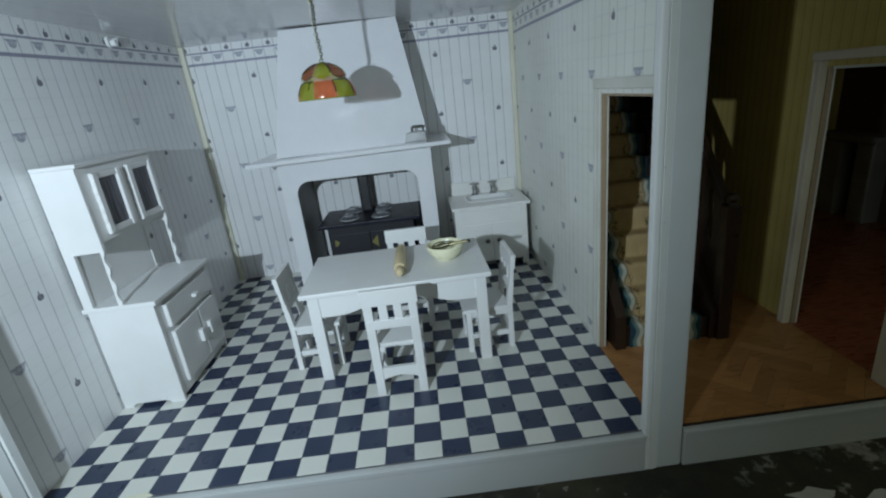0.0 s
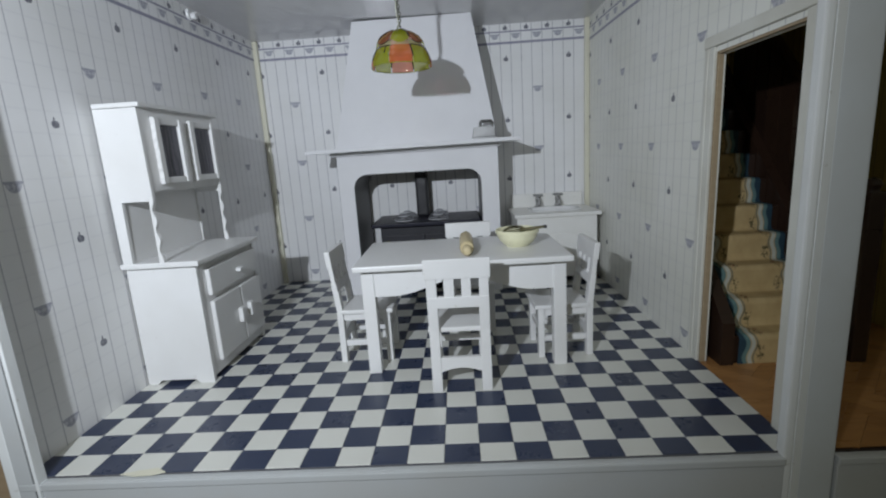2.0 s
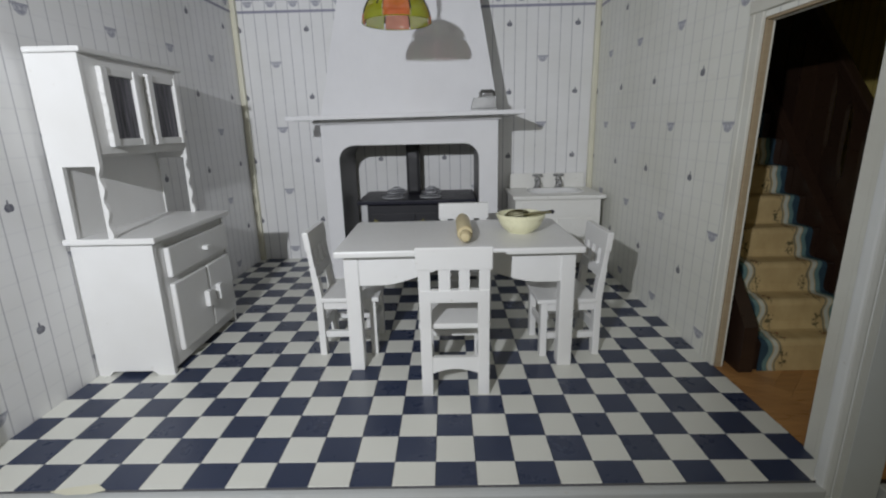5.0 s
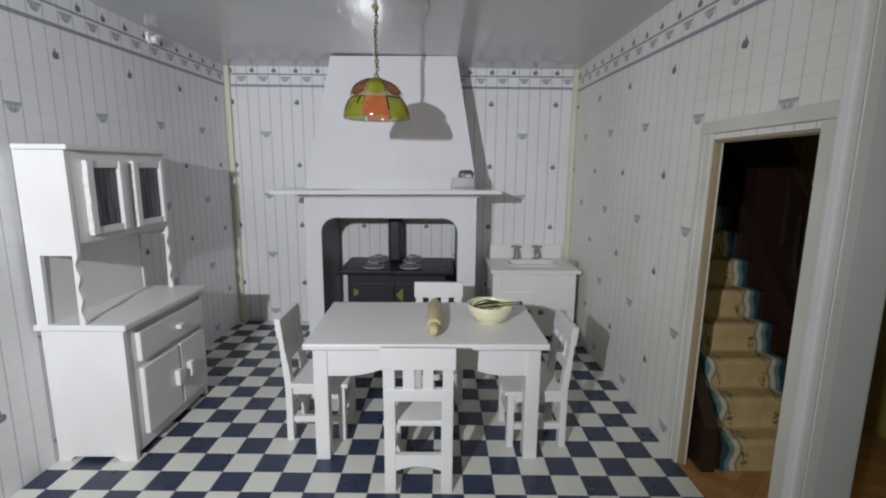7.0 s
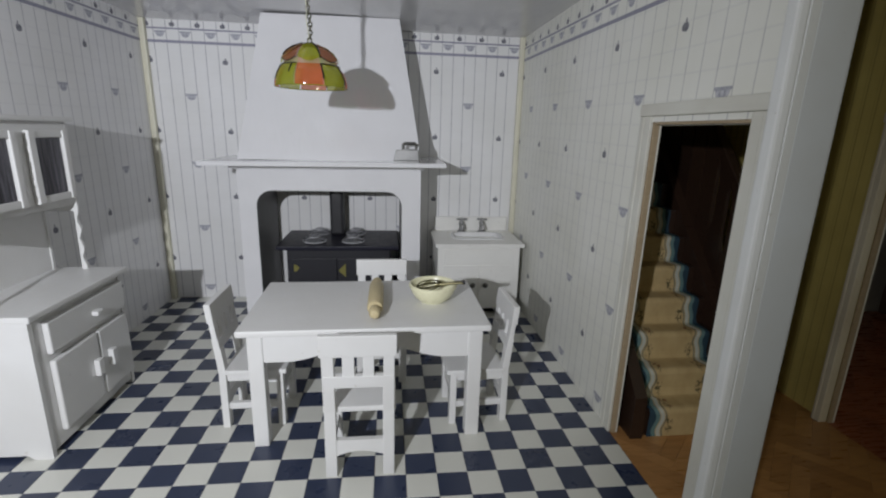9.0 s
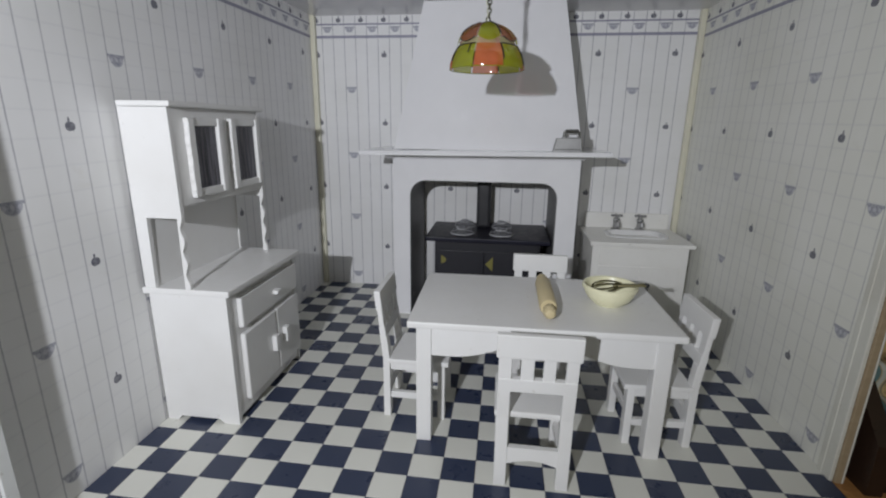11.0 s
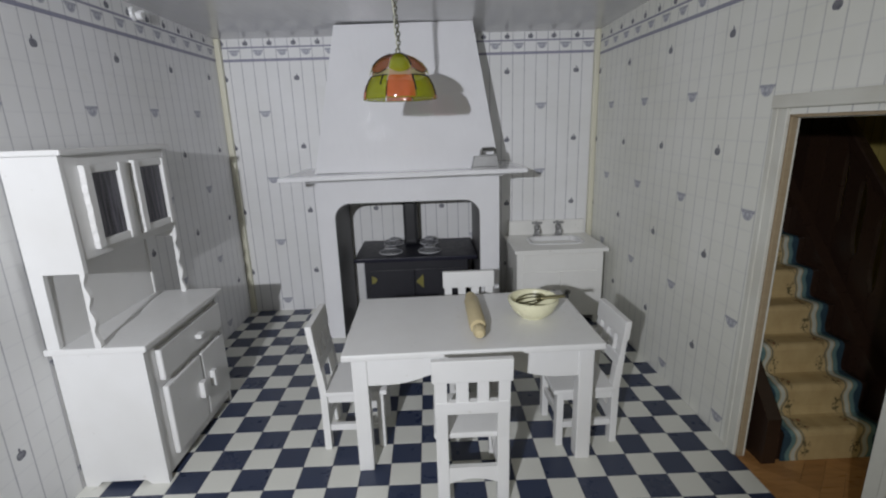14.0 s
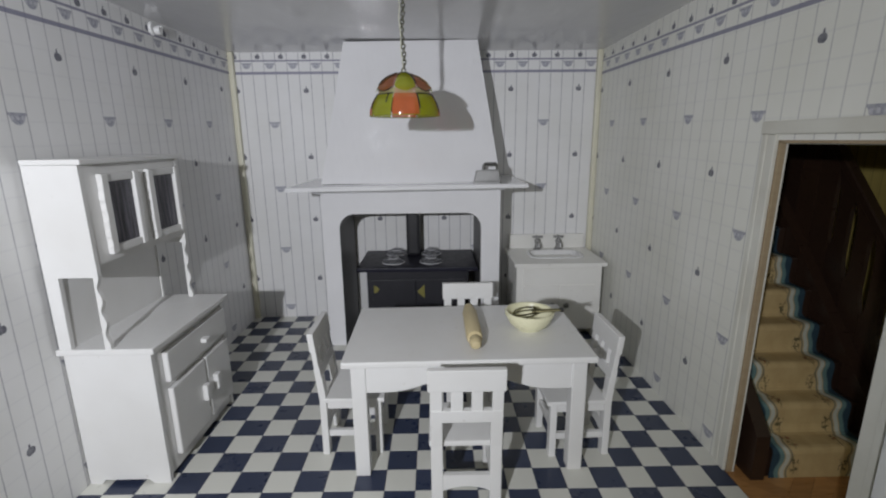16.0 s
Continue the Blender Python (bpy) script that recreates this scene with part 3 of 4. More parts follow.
def arch(x0, x1, top, r, n=8):
    """An opening's outline from lower right up and over to lower left."""
    pts = [(x1, 0.0)]
    pts += [(x1 - r + r * math.cos(a), top - r + r * math.sin(a)) for a in (math.pi / 2 * k / n for k in range(n + 1))]
    pts += [(x0 + r + r * math.cos(a), top - r + r * math.sin(a)) for a in (math.pi / 2 * (1 + k / n) for k in range(n + 1))]
    return pts + [(x0, 0.0)]


chimney = thing("chimney_breast", (1.93, -0.4, 0), "glossy white painted chimney breast with arched stove recess", "chimney")


def at_chimney(bm):
    return moved(bm, Matrix.Translation((-1.93, 0.4, 0)))


outline = [(SX0, 0.0), (SX0, 1.60), (SX1, 1.60), (SX1, 0.0)] + arch(1.225, 2.60, 1.36, 0.15)
part("surround", at_chimney(prism(outline, "y", SY, -0.003)), GLOSS, chimney)
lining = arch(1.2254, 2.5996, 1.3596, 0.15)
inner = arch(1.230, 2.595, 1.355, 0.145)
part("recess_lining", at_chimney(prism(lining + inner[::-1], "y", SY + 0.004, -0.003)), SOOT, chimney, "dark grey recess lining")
bm = bmesh.new()
lower = [(1.075, -0.805, 1.645), (2.79, -0.805, 1.645), (2.79, -0.003, 1.645), (1.075, -0.003, 1.645)]
upper = [(1.318, -0.60, H - 0.018), (2.577, -0.575, H - 0.002), (2.577, -0.003, H - 0.002), (1.318, -0.003, H - 0.018)]
lv, uvv = [bm.verts.new(p) for p in lower], [bm.verts.new(p) for p in upper]
bm.faces.new(lv[::-1]), bm.faces.new(uvv)
for i in range(4):
    bm.faces.new((lv[i], lv[(i + 1) % 4], uvv[(i + 1) % 4], uvv[i]))
part("hood", at_chimney(bm), GLOSS, chimney)
tilt = Matrix.Rotation(radians(-0.5), 4, "Y")
part("mantel_shelf", moved(at_chimney(boxes(((0.822, -1.075, 1.607), (3.018, -0.003, 1.647)), bevel=0.008)), tilt), GLOSS, chimney)
part("moulding", moved(at_chimney(boxes(((1.02, SY - 0.045, 1.57), (2.83, -0.003, 1.607)), bevel=0.008)), tilt), GLOSS, chimney)

# ---- stove ----
stove = thing("range_cooker", (1.97, -0.42, 0), "black enamelled range cooker with clear domed hotplate lids and flue", "stove")


def at_stove(bm):
    return moved(bm, Matrix.Translation((-1.97, 0.42, 0)))


part("body", at_stove(boxes(((1.45, -0.71, 0.05), (2.49, -0.08, 0.762)), bevel=0.012)), IRONBLACK, stove)
part("plinth", at_stove(boxes(((1.49, -0.64, 0.0), (2.46, -0.10, 0.05)), bevel=0.005)), IRONBLACK, stove)
part("hob", at_stove(boxes(((1.365, -0.795, 0.762), (2.575, -0.02, 0.805)), bevel=0.009)), HOBBLACK, stove)
part("flue", at_stove(boxes(((1.835, -0.29, 0.805), (1.985, -0.15, 1.37)), bevel=0.03)), PIPEBLACK, stove)
for i, (x0, x1) in enumerate(((1.50, 1.945), (1.955, 2.45))):
    d = part("oven_door", at_stove(boxes(((x0, -0.73, 0.10), (x1, -0.71, 0.66)), bevel=0.004)), IRONBLACK, stove)
    part("hinge_plate", at_stove(prism([(x0 + 0.02, 0.525), (x0 + 0.02, 0.605), (x0 + 0.05, 0.595), (x0 + 0.075, 0.565), (x0 + 0.05, 0.535)] if i == 0 else [(1.96, 0.535), (2.035, 0.61), (2.035, 0.465)], "y", -0.742, -0.73)), PLATEBRASS, d, "tarnished brass plate")
for x in (1.712, 2.105):
    for y, r in ((-0.575, 0.122), (-0.215, 0.112)):
        dome = [(0, 0.072), (r * 0.30, 0.070), (r * 0.42, 0.060), (r * 0.48, 0.050), (r * 0.80, 0.042), (r * 0.93, 0.026), (r * 0.95, 0.006), (r, 0.004), (r, 0.0)]
        lid = part("hotplate_lid", at_stove(lathe(dome, 28, (x, y, 0.805))), LIDGLASS, stove, "clear domed hotplate lid", True)
        # The lid's two rings are pale to stand in for its white glints.
        ring = [(x + (r * 0.95) * math.cos(a), y + (r * 0.95) * math.sin(a), 0.812) for a in (2 * math.pi * k / 24 for k in range(24))]
        part("lid_ring", at_stove(tube(ring, 0.0046, 6, True)), LIDGLINT, lid, "lid rim painted pale as a glint")
        ring = [(x + r * 0.46 * math.cos(a), y + r * 0.46 * math.sin(a), 0.805 + 0.053) for a in (2 * math.pi * k / 20 for k in range(20))]
        part("lid_ring", at_stove(tube(ring, 0.004, 6, True)), LIDGLINT, lid, "lid rim painted pale as a glint")
        part("burner", at_stove(lathe([(0, 0.012), (r * 0.55, 0.012), (r * 0.6, 0.0)], 20, (x, y, 0.8052))), PIPEBLACK, lid, "black burner under the lid")

# ---- sink cabinet ----
sink = thing("sink_cabinet", (3.42, -0.36, 0), "white painted sink cabinet with inset basin and two doors", "sink")


def at_sink(bm):
    return moved(bm, Matrix.Translation((-3.42, 0.36, 0)))


part("body", at_sink(merged(boxes(((2.985, -0.70, 0.08), (3.865, -0.02, 0.775)), bevel=0.005), boxes(((2.985, -0.70, 0), (3.06, -0.02, 0.08)), bevel=0.004), boxes(((3.79, -0.70, 0), (3.865, -0.02, 0.08)), bevel=0.004))), SINKWHITE, sink)
BX0, BX1, BY0, BY1 = 3.20, 3.72, -0.50, -0.20


def rounded(x0, x1, y0, y1, r, n=6):
    pts = []
    for cx, cy, a0 in ((x1 - r, y1 - r, 0), (x0 + r, y1 - r, 90), (x0 + r, y0 + r, 180), (x1 - r, y0 + r, 270)):
        pts += [(cx + r * math.cos(radians(a0 + 90 * k / n)), cy + r * math.sin(radians(a0 + 90 * k / n))) for k in range(n + 1)]
    return pts


top = merged(boxes(((2.955, -0.745, 0.775), (BX0, -0.005, 0.812)), bevel=0.006), boxes(((BX1, -0.745, 0.775), (3.905, -0.005, 0.812)), bevel=0.006),
             boxes(((BX0 - 0.006, -0.745, 0.775), (BX1 + 0.006, BY0, 0.812)), bevel=0.004), boxes(((BX0 - 0.006, BY1, 0.775), (BX1 + 0.006, -0.005, 0.812)), bevel=0.004))
part("worktop", at_sink(top), SINKWHITE, sink)
bm = bmesh.new()
loops = []
for grow_by, z in ((0.035, 0.812), (0.028, 0.824), (0.008, 0.824), (0.0, 0.812), (-0.02, 0.72), (-0.06, 0.70)):
    loops.append([bm.verts.new((x, y, z)) for x, y in rounded(BX0 - grow_by, BX1 + grow_by, BY0 - grow_by, BY1 + grow_by, 0.09 + grow_by * 0.5)])
for p, q in zip(loops, loops[1:]):
    for i in range(len(p)):
        bm.faces.new((p[i], p[(i + 1) % len(p)], q[(i + 1) % len(p)], q[i]))
bm.faces.new(loops[-1])
part("basin", at_sink(bm), PORCELAIN, sink, "white porcelain basin", True)
part("splashback", at_sink(boxes(((3.005, -0.045, 0.812), (3.87, -0.006, 0.975)), bevel=0.006)), SINKWHITE, sink)
part("drawer_front", at_sink(boxes(((3.05, -0.712, 0.588), (3.80, -0.69, 0.752)), bevel=0.005)), SINKWHITE, sink)
for x0, x1, kx in ((3.05, 3.418, 3.36), (3.431, 3.80, 3.50)):
    d = part("door", at_sink(boxes(((x0, -0.712, 0.09), (x1, -0.69, 0.572)), bevel=0.005)), SINKWHITE, sink)
    part("knob", at_sink(moved(lathe([(0, 0.05), (0.022, 0.046), (0.03, 0.03), (0.02, 0.016), (0.012, 0.0)], 16), Matrix.Translation((kx, -0.712, 0.36)) @ Matrix.Rotation(radians(90), 4, "X"))), PEWTER, d, "pewter knob", True)
for x in (3.315, 3.555):
    tap = part("tap", at_sink(lathe([(0.046, 0), (0.046, 0.014), (0.030, 0.024), (0.026, 0.07), (0.034, 0.10), (0.030, 0.118), (0.016, 0.128), (0.016, 0.15), (0.0, 0.153)], 16, (x, -0.12, 0.812))), SILVER, sink, "silver pillar tap", True)
    part("spout", at_sink(tube([(x, -0.12, 0.89), (x, -0.17, 0.905), (x, -0.215, 0.895), (x, -0.225, 0.862)], 0.019)), SILVER, tap, smooth=True)
    part("tap_handle", at_sink(merged(tube([(x - 0.056, -0.12, 0.963), (x + 0.056, -0.12, 0.963)], 0.013), tube([(x, -0.17, 0.963), (x, -0.07, 0.963)], 0.013))), SILVER, tap)

# ---- dresser ----
dresser = thing("kitchen_dresser", (0.0, -2.33, 0), "white painted dresser with glazed wall cupboard above a worktop", "dresser")
QY0, QY1 = -2.775, -1.87
HY0 = -2.815      # near side of the upper part


def at_dresser(bm):
    return moved(bm, Matrix.Translation((0, 2.33, 0)))


def along_x(outline, y0, y1):
    return prism(outline, "y", y0, y1)


# base: two side panels with cut-out feet, front, back
side = [(0.012, 0), (0.08, 0), (0.11, 0.03), (0.37, 0.03), (0.40, 0.0), (0.505, 0), (0.505, 0.878), (0.012, 0.878)]
part("side_panel", at_dresser(along_x(side, QY0, QY0 + 0.03)), WHITE, dresser)
part("side_panel", at_dresser(along_x(side, QY1 - 0.03, QY1)), WHITE, dresser)
part("carcass", at_dresser(boxes(((0.012, QY0 + 0.03, 0.035), (0.498, QY1 - 0.03, 0.878)), bevel=0.003)), WHITE, dresser)
part("worktop", at_dresser(boxes(((0.008, QY0 - 0.045, 0.878), (0.552, QY1 + 0.025, 0.916)), bevel=0.008)), WHITE, dresser)
dr = part("drawer", at_dresser(boxes(((0.50, -2.67, 0.625), (0.535, -1.90, 0.825)), bevel=0.01)), WHITE, dresser)
part("knob", at_dresser(boxes(((0.535, -2.285, 0.705), (0.575, -2.225, 0.735)), bevel=0.006)), WHITE, dr)
for y0, y1, ky in ((-2.665, -2.265, -2.32), (-2.245, -1.90, -2.16)):
    d = part("door", at_dresser(boxes(((0.50, y0, 0.12), (0.535, y1, 0.58)), bevel=0.01)), WHITE, dresser)
    part("handle", at_dresser(boxes(((0.535, ky - 0.025, 0.30), (0.57, ky + 0.025, 0.415)), bevel=0.006)), WHITE, d)
part("latch", at_dresser(boxes(((0.505, -2.262, 0.14), (0.53, -2.248, 0.21)), bevel=0.003)), WHITE, dresser)
# hutch: scalloped sides below, cupboard above
edge = [(0.312 + 0.009 * math.cos(2 * math.pi * (1.34 - zz) / 0.135), zz) for zz in (1.34 - 0.424 * k / 24 for k in range(25))]
scallop = [(0.032, 0.916), (0.032, 1.94), (0.318, 1.94)] + edge + [(0.286, 0.916), (0.292, 1.336), (0.105, 1.336), (0.098, 0.916)]
part("hutch_side", at_dresser(along_x(scallop, HY0, HY0 + 0.028)), WHITE, dresser)
part("hutch_side", at_dresser(along_x(scallop, QY1 - 0.035, QY1 - 0.01)), WHITE, dresser)
part("hutch_back", at_dresser(boxes(((0.060, HY0 + 0.028, 0.916), (0.092, QY1 - 0.035, 1.385)), ((0.010, HY0 + 0.028, 1.40), (0.030, QY1 - 0.035, 1.94)), bevel=0.002)), WHITE, dresser)
part("cupboard_floor", at_dresser(boxes(((0.030, HY0 + 0.028, 1.385), (0.298, QY1 - 0.035, 1.41)), bevel=0.003)), WHITE, dresser)
part("cornice", at_dresser(boxes(((0.045, HY0 - 0.024, 1.94), (0.352, QY1 + 0.02, 1.970)), bevel=0.008)), WHITE, dresser)
# face rails round two window holes
for lo, hi in (((0.298, HY0 + 0.028, 1.40), (0.317, -2.68, 1.94)), ((0.298, -2.39, 1.40), (0.317, -2.25, 1.94)), ((0.298, -1.95, 1.40), (0.317, QY1 - 0.035, 1.94)),
               ((0.298, -2.68, 1.40), (0.317, -2.39, 1.46)), ((0.298, -2.25, 1.40), (0.317, -1.95, 1.46)), ((0.298, -2.68, 1.86), (0.317, -2.39, 1.94)), ((0.298, -2.25, 1.86), (0.317, -1.95, 1.94))):
    part("face_rail", at_dresser(boxes((lo, hi), bevel=0.002)), WHITE, dresser)
for y0, y1 in ((-2.698, -2.372), (-2.278, -1.93)):
    # the outer stile's edge is unevenly cut
    worn = [(y0 + 0.052, 1.885), (y0 + 0.052, 1.44)] + [(y0 + 0.0035 * math.sin(k * 1.9 + y0 * 9) + 0.002 * math.sin(k * 0.7), 1.44 + 0.445 * k / 22) for k in range(23)]
    d = part("glazed_door", at_dresser(merged(prism(worn, "x", 0.319, 0.352, 0.004), boxes(((0.319, y1 - 0.048, 1.44), (0.352, y1, 1.885)), bevel=0.008),
             boxes(((0.319, y0 + 0.045, 1.44), (0.345, y1 - 0.042, 1.485)), bevel=0.006), boxes(((0.319, y0 + 0.045, 1.84), (0.345, y1 - 0.042, 1.885)), bevel=0.006))), WHITE, dresser)
    part("pane", at_dresser(boxes(((0.322, y0 + 0.05, 1.48), (0.329, y1 - 0.05, 1.85)), bevel=0)), DARKPANE, d, "dark glass pane")

# ---- table ----
table = thing("kitchen_table", (2.345, -2.37, 0), "white painted kitchen table with scalloped apron", "table", turn=0.8)


def at_table(bm):
    return moved(bm, Matrix.Translation((-2.345, 2.37, 0)))


part("tabletop", at_table(boxes(((1.595, -2.82, 0.772), (3.09, -1.92, 0.812)), bevel=0.01)), WHITE, table)
for x in (1.635, 2.965):
    for y in (-2.745, -2.085):
        part("leg", at_table(boxes(((x, y, 0), (x + 0.09, y + 0.09, 0.772)), bevel=0.008)), WHITE, table)


def scalloped(a, b, low=0.572, high=0.680, steps=28):
    """Outline of an apron from a to b: two drops beside the legs, a raised middle."""
    pts = [(b, 0.772), (a, 0.772)]
    for k in range(steps + 1):
        t = k / steps
        s = abs(2 * t - 1)
        z = low + (high - low) * (0.5 + 0.5 * math.cos(math.pi * min(1, s / 0.80)))
        pts.append((a + (b - a) * t, z))
    return pts


for y in (-2.735, -2.03):
    part("apron", at_table(prism(scalloped(1.725, 2.965), "y", y, y + 0.025)), WHITE, table)
for x in (1.645, 3.02):
    part("apron", at_table(prism(scalloped(-2.655, -2.085), "x", x, x + 0.025)), WHITE, table)


# ---- chairs ----
def chair():
    """A slat-backed chair; its back stands at y = 0 and it faces +y."""
    c = thing("kitchen_chair", (2.31, -3.055, 0), "white painted wooden kitchen chair with slotted back", "chair", "chairs round the table")
    w, d = 0.195, 0.40

    def raked(bm):
        """Leans what is above the seat backwards."""
        for v in bm.verts:
            v.co.y -= max(0.0, v.co.z - 0.42) * 0.10
        return bm

    for x in (-w, w - 0.065):
        part("back_leg", raked(boxes(((x, 0, 0), (x + 0.065, 0.045, 0.42)), ((x, 0, 0.415), (x + 0.065, 0.045, 0.58)), bevel=0.005)), WHITE, c)
        part("front_leg", boxes(((x, d - 0.045, 0), (x + 0.06, d, 0.40)), bevel=0.005), WHITE, c)
        part("side_stretcher", boxes(((x + 0.012, 0.045, 0.13), (x + 0.045, d - 0.045, 0.175)), bevel=0.004), WHITE, c)
        part("side_rail", boxes(((x + 0.012, 0.045, 0.34), (x + 0.045, d - 0.045, 0.40)), bevel=0.004), WHITE, c)
    part("seat", boxes(((-w - 0.01, 0.03, 0.40), (w + 0.01, d + 0.025, 0.432)), bevel=0.008), WHITE, c)
    part("top_rail", raked(boxes(((-w - 0.012, 0.0, 0.768), (w + 0.012, 0.04, 0.898)), bevel=0.006)), WHITE, c)
    part("lower_rail", raked(boxes(((-w, 0.0, 0.575), (w, 0.04, 0.65)), bevel=0.005)), WHITE, c)
    for x0, x1 in ((-w, -0.13), (-0.085, -0.02), (0.025, 0.085), (0.135, w)):
        part("slat", raked(boxes(((x0, 0.004, 0.645), (x1, 0.036, 0.78)), bevel=0.004)), WHITE, c)
    bow = [(-w + 0.065, 0.235), (w - 0.065, 0.235)] + [((w - 0.065) * (1 - 2 * k / 10), 0.135 + 0.028 * math.sin(math.pi * k / 10)) for k in range(11)]
    part("back_stretcher", prism(bow, "y", 0.006, 0.036), WHITE, c)
    part("front_stretcher", boxes(((-w + 0.06, d - 0.035, 0.20), (w - 0.06, d - 0.01, 0.245)), bevel=0.004), WHITE, c)
    return c


first = chair()
for x, y, turn, tall in ((1.385, -2.345, -90, 0.97), (3.275, -2.40, 92, 0.94), (2.415, -1.64, 180, 1.0)):
    copy_thing(first, pose(x * S, y * S, 0, 0, 0, turn) @ Matrix.Diagonal((1, 1, tall, 1)))

# ---- hanging lamp ----
LX, LY = 1.962, -2.01
lamp = thing("pendant_lamp", (LX, LY, H), "pendant lamp with green and orange leaded panel shade", "lamp")
hang = Matrix.Translation((0, 0, -H))
part("ceiling_rose", moved(lathe([(0.0, H - 0.034), (0.012, H - 0.032), (0.022, H - 0.022), (0.026, H - 0.008), (0.026, H - 0.001)], 24), hang), BRASS, lamp, "small dull brass ceiling knob", True)
links = []
n_links = 19
for k in range(n_links):
    z = 2.485 + (H - 0.015 - 2.485) * (k + 0.5) / n_links
    hl = (H - 0.015 - 2.485) / n_links * 0.72
    ring = [(0.013 * math.cos(a), 0, z + hl * math.sin(a)) for a in (2 * math.pi * i / 10 for i in range(10))]
    links.append(moved(tube(ring, 0.0048, 5, True), Matrix.Translation((0.006 * math.sin(k * 0.5), 0, 0)) @ Matrix.Rotation(radians(90 * (k % 2) + 20), 4, "Z")))
part("chain", moved(merged(*links), hang), BRIGHT, lamp, "thin silver chain")
wire = [(-0.020 + 0.016 * (1 - k / 40) ** 2 + 0.003 * math.sin(k * 0.4), -0.008, 2.48 + (H - 0.02 - 2.48) * k / 40) for k in range(41)]
part("cord", moved(tube(wire, 0.0032, 6), hang), CORD, lamp, "ivory cord beside the chain", True)
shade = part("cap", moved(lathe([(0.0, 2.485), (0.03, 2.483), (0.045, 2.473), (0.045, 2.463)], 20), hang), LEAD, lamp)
R = 0.236
for k in range(8):
    a0 = -90 - 22.5 + 45 * k + 5
    low = [(R * 0.996, 2.206), (R, 2.222), (R * 0.985, 2.246), (R * 0.93, 2.284), (R * 0.85, 2.318), (R * 0.78, 2.338)]
    part("shade_panel", moved(lathe(low, 6, arc=(a0 + 1.0, a0 + 44.0)), hang), ORANGEGLASS if k % 2 == 0 else GREENGLASS, lamp, "orange panel" if k % 2 == 0 else "green panel", True)
    band = [(R * 0.77, 2.338), (R * 0.745, 2.346), (R * 0.72, 2.358), (R * 0.69, 2.376)]
    part("band_panel", moved(lathe(band, 6, arc=(a0, a0 + 45)), hang), PALEORANGE if k % 2 == 0 else PALEGREEN, lamp, "pale clear panel", True)
    up = [(R * 0.80, 2.372), (R * 0.74, 2.396), (R * 0.64, 2.424), (R * 0.46, 2.453), (R * 0.20, 2.477)]
    slice_ = lathe(up, 8, arc=(a0 + 1.5, a0 + 43.5))
    for v in slice_.verts:
        turn = (math.degrees(math.atan2(v.co.y, v.co.x)) - a0) % 360
        drop = max(0.0, 1 - (v.co.z - 2.372) / 0.04)
        v.co.z -= drop * (0.030 * math.sin(math.pi * turn / 45) - 0.010)
    part("top_panel", moved(slice_, hang), GREENGLASS if k % 2 == 0 else BROWNGLASS, lamp, "green panel" if k % 2 == 0 else "amber panel", True)
    # leading: broken dark strips along the seams and the tier's upper edge
    t = radians(a0)
    if k in (1, 3, 4, 6, 7):
        part("seam", moved(tube([((r + 0.003) * math.cos(t), (r + 0.003) * math.sin(t), z) for r, z in up[1:]], 0.0058, 5), hang), LEAD, lamp)
    if k != 0:
        part("seam", moved(tube([((r + 0.003) * math.cos(t), (r + 0.003) * math.sin(t), z) for r, z in low[2 if k % 2 else 1:]], 0.0052, 5), hang), LEAD, lamp)
    else:
        t -= radians(11)
        part("seam", moved(tube([((r + 0.003) * math.cos(t), (r + 0.003) * math.sin(t), z) for r, z in low[3:]], 0.0045, 5), hang), LEAD, lamp)
    if k % 2:
        lip = [((R * 0.80 + 0.003) * math.cos(radians(a0 + u)), (R * 0.80 + 0.003) * math.sin(radians(a0 + u)), 2.382 - 0.030 * math.sin(math.pi * u / 45)) for u in (3, 12, 22, 33, 42)]
        part("edge_strip", moved(tube(lip, 0.0032, 5), hang), LEAD, lamp)
    if k % 3 != 0:
        part("edge_strip", moved(tube([((R * 0.78 + 0.002) * math.cos(radians(a0 + s)), (R * 0.78 + 0.002) * math.sin(radians(a0 + s)), 2.339) for s in (2, 13, 24, 34, 43)], 0.0045, 5), hang), LEAD, lamp)

part("rim", moved(tube([(R * 0.996 * math.cos(2 * math.pi * k / 48), R * 0.996 * math.sin(2 * math.pi * k / 48), 2.206) for k in range(48)], 0.0032, 6, True), hang), GREENGLASS, lamp, "green rim", True)

# ceiling disc round the lamp
medallion = solid("ceiling_medallion", moved(lathe([(0.0, 0.0), (0.366, 0.0), (0.366, -0.006), (0.358, -0.0095), (0.0, -0.0095)], 64), Matrix.Translation((1.975, -2.03, H))), CEIL, label="flat round white ceiling medallion", category="medallion")

# ---- on the mantel: flat iron ----
iron = thing("flat_iron", (2.64, -0.95, 1.645), "silver cast flat iron with looped handle", "iron")
part("sole", moved(merged(prism([(-0.12, -0.055), (0.115, -0.055), (0.115, 0.055), (-0.12, 0.055)], "z", 0.0, 0.03, 0.005), prism([(-0.12, 0.03), (0.112, 0.03), (0.102, 0.122), (-0.098, 0.122)], "y", -0.05, 0.05, 0.002)), Matrix()), SILVER, iron)
part("handle", tube([(-0.032, 0, 0.115), (-0.031, 0, 0.17), (-0.022, 0, 0.182), (0.078, 0, 0.182), (0.088, 0, 0.17), (0.088, 0, 0.115)], 0.015, 8), PEWTER, iron, smooth=True)
part("top_plate", boxes(((-0.05, -0.035, 0.122), (0.10, 0.035, 0.132)), bevel=0.004), SILVER, iron)

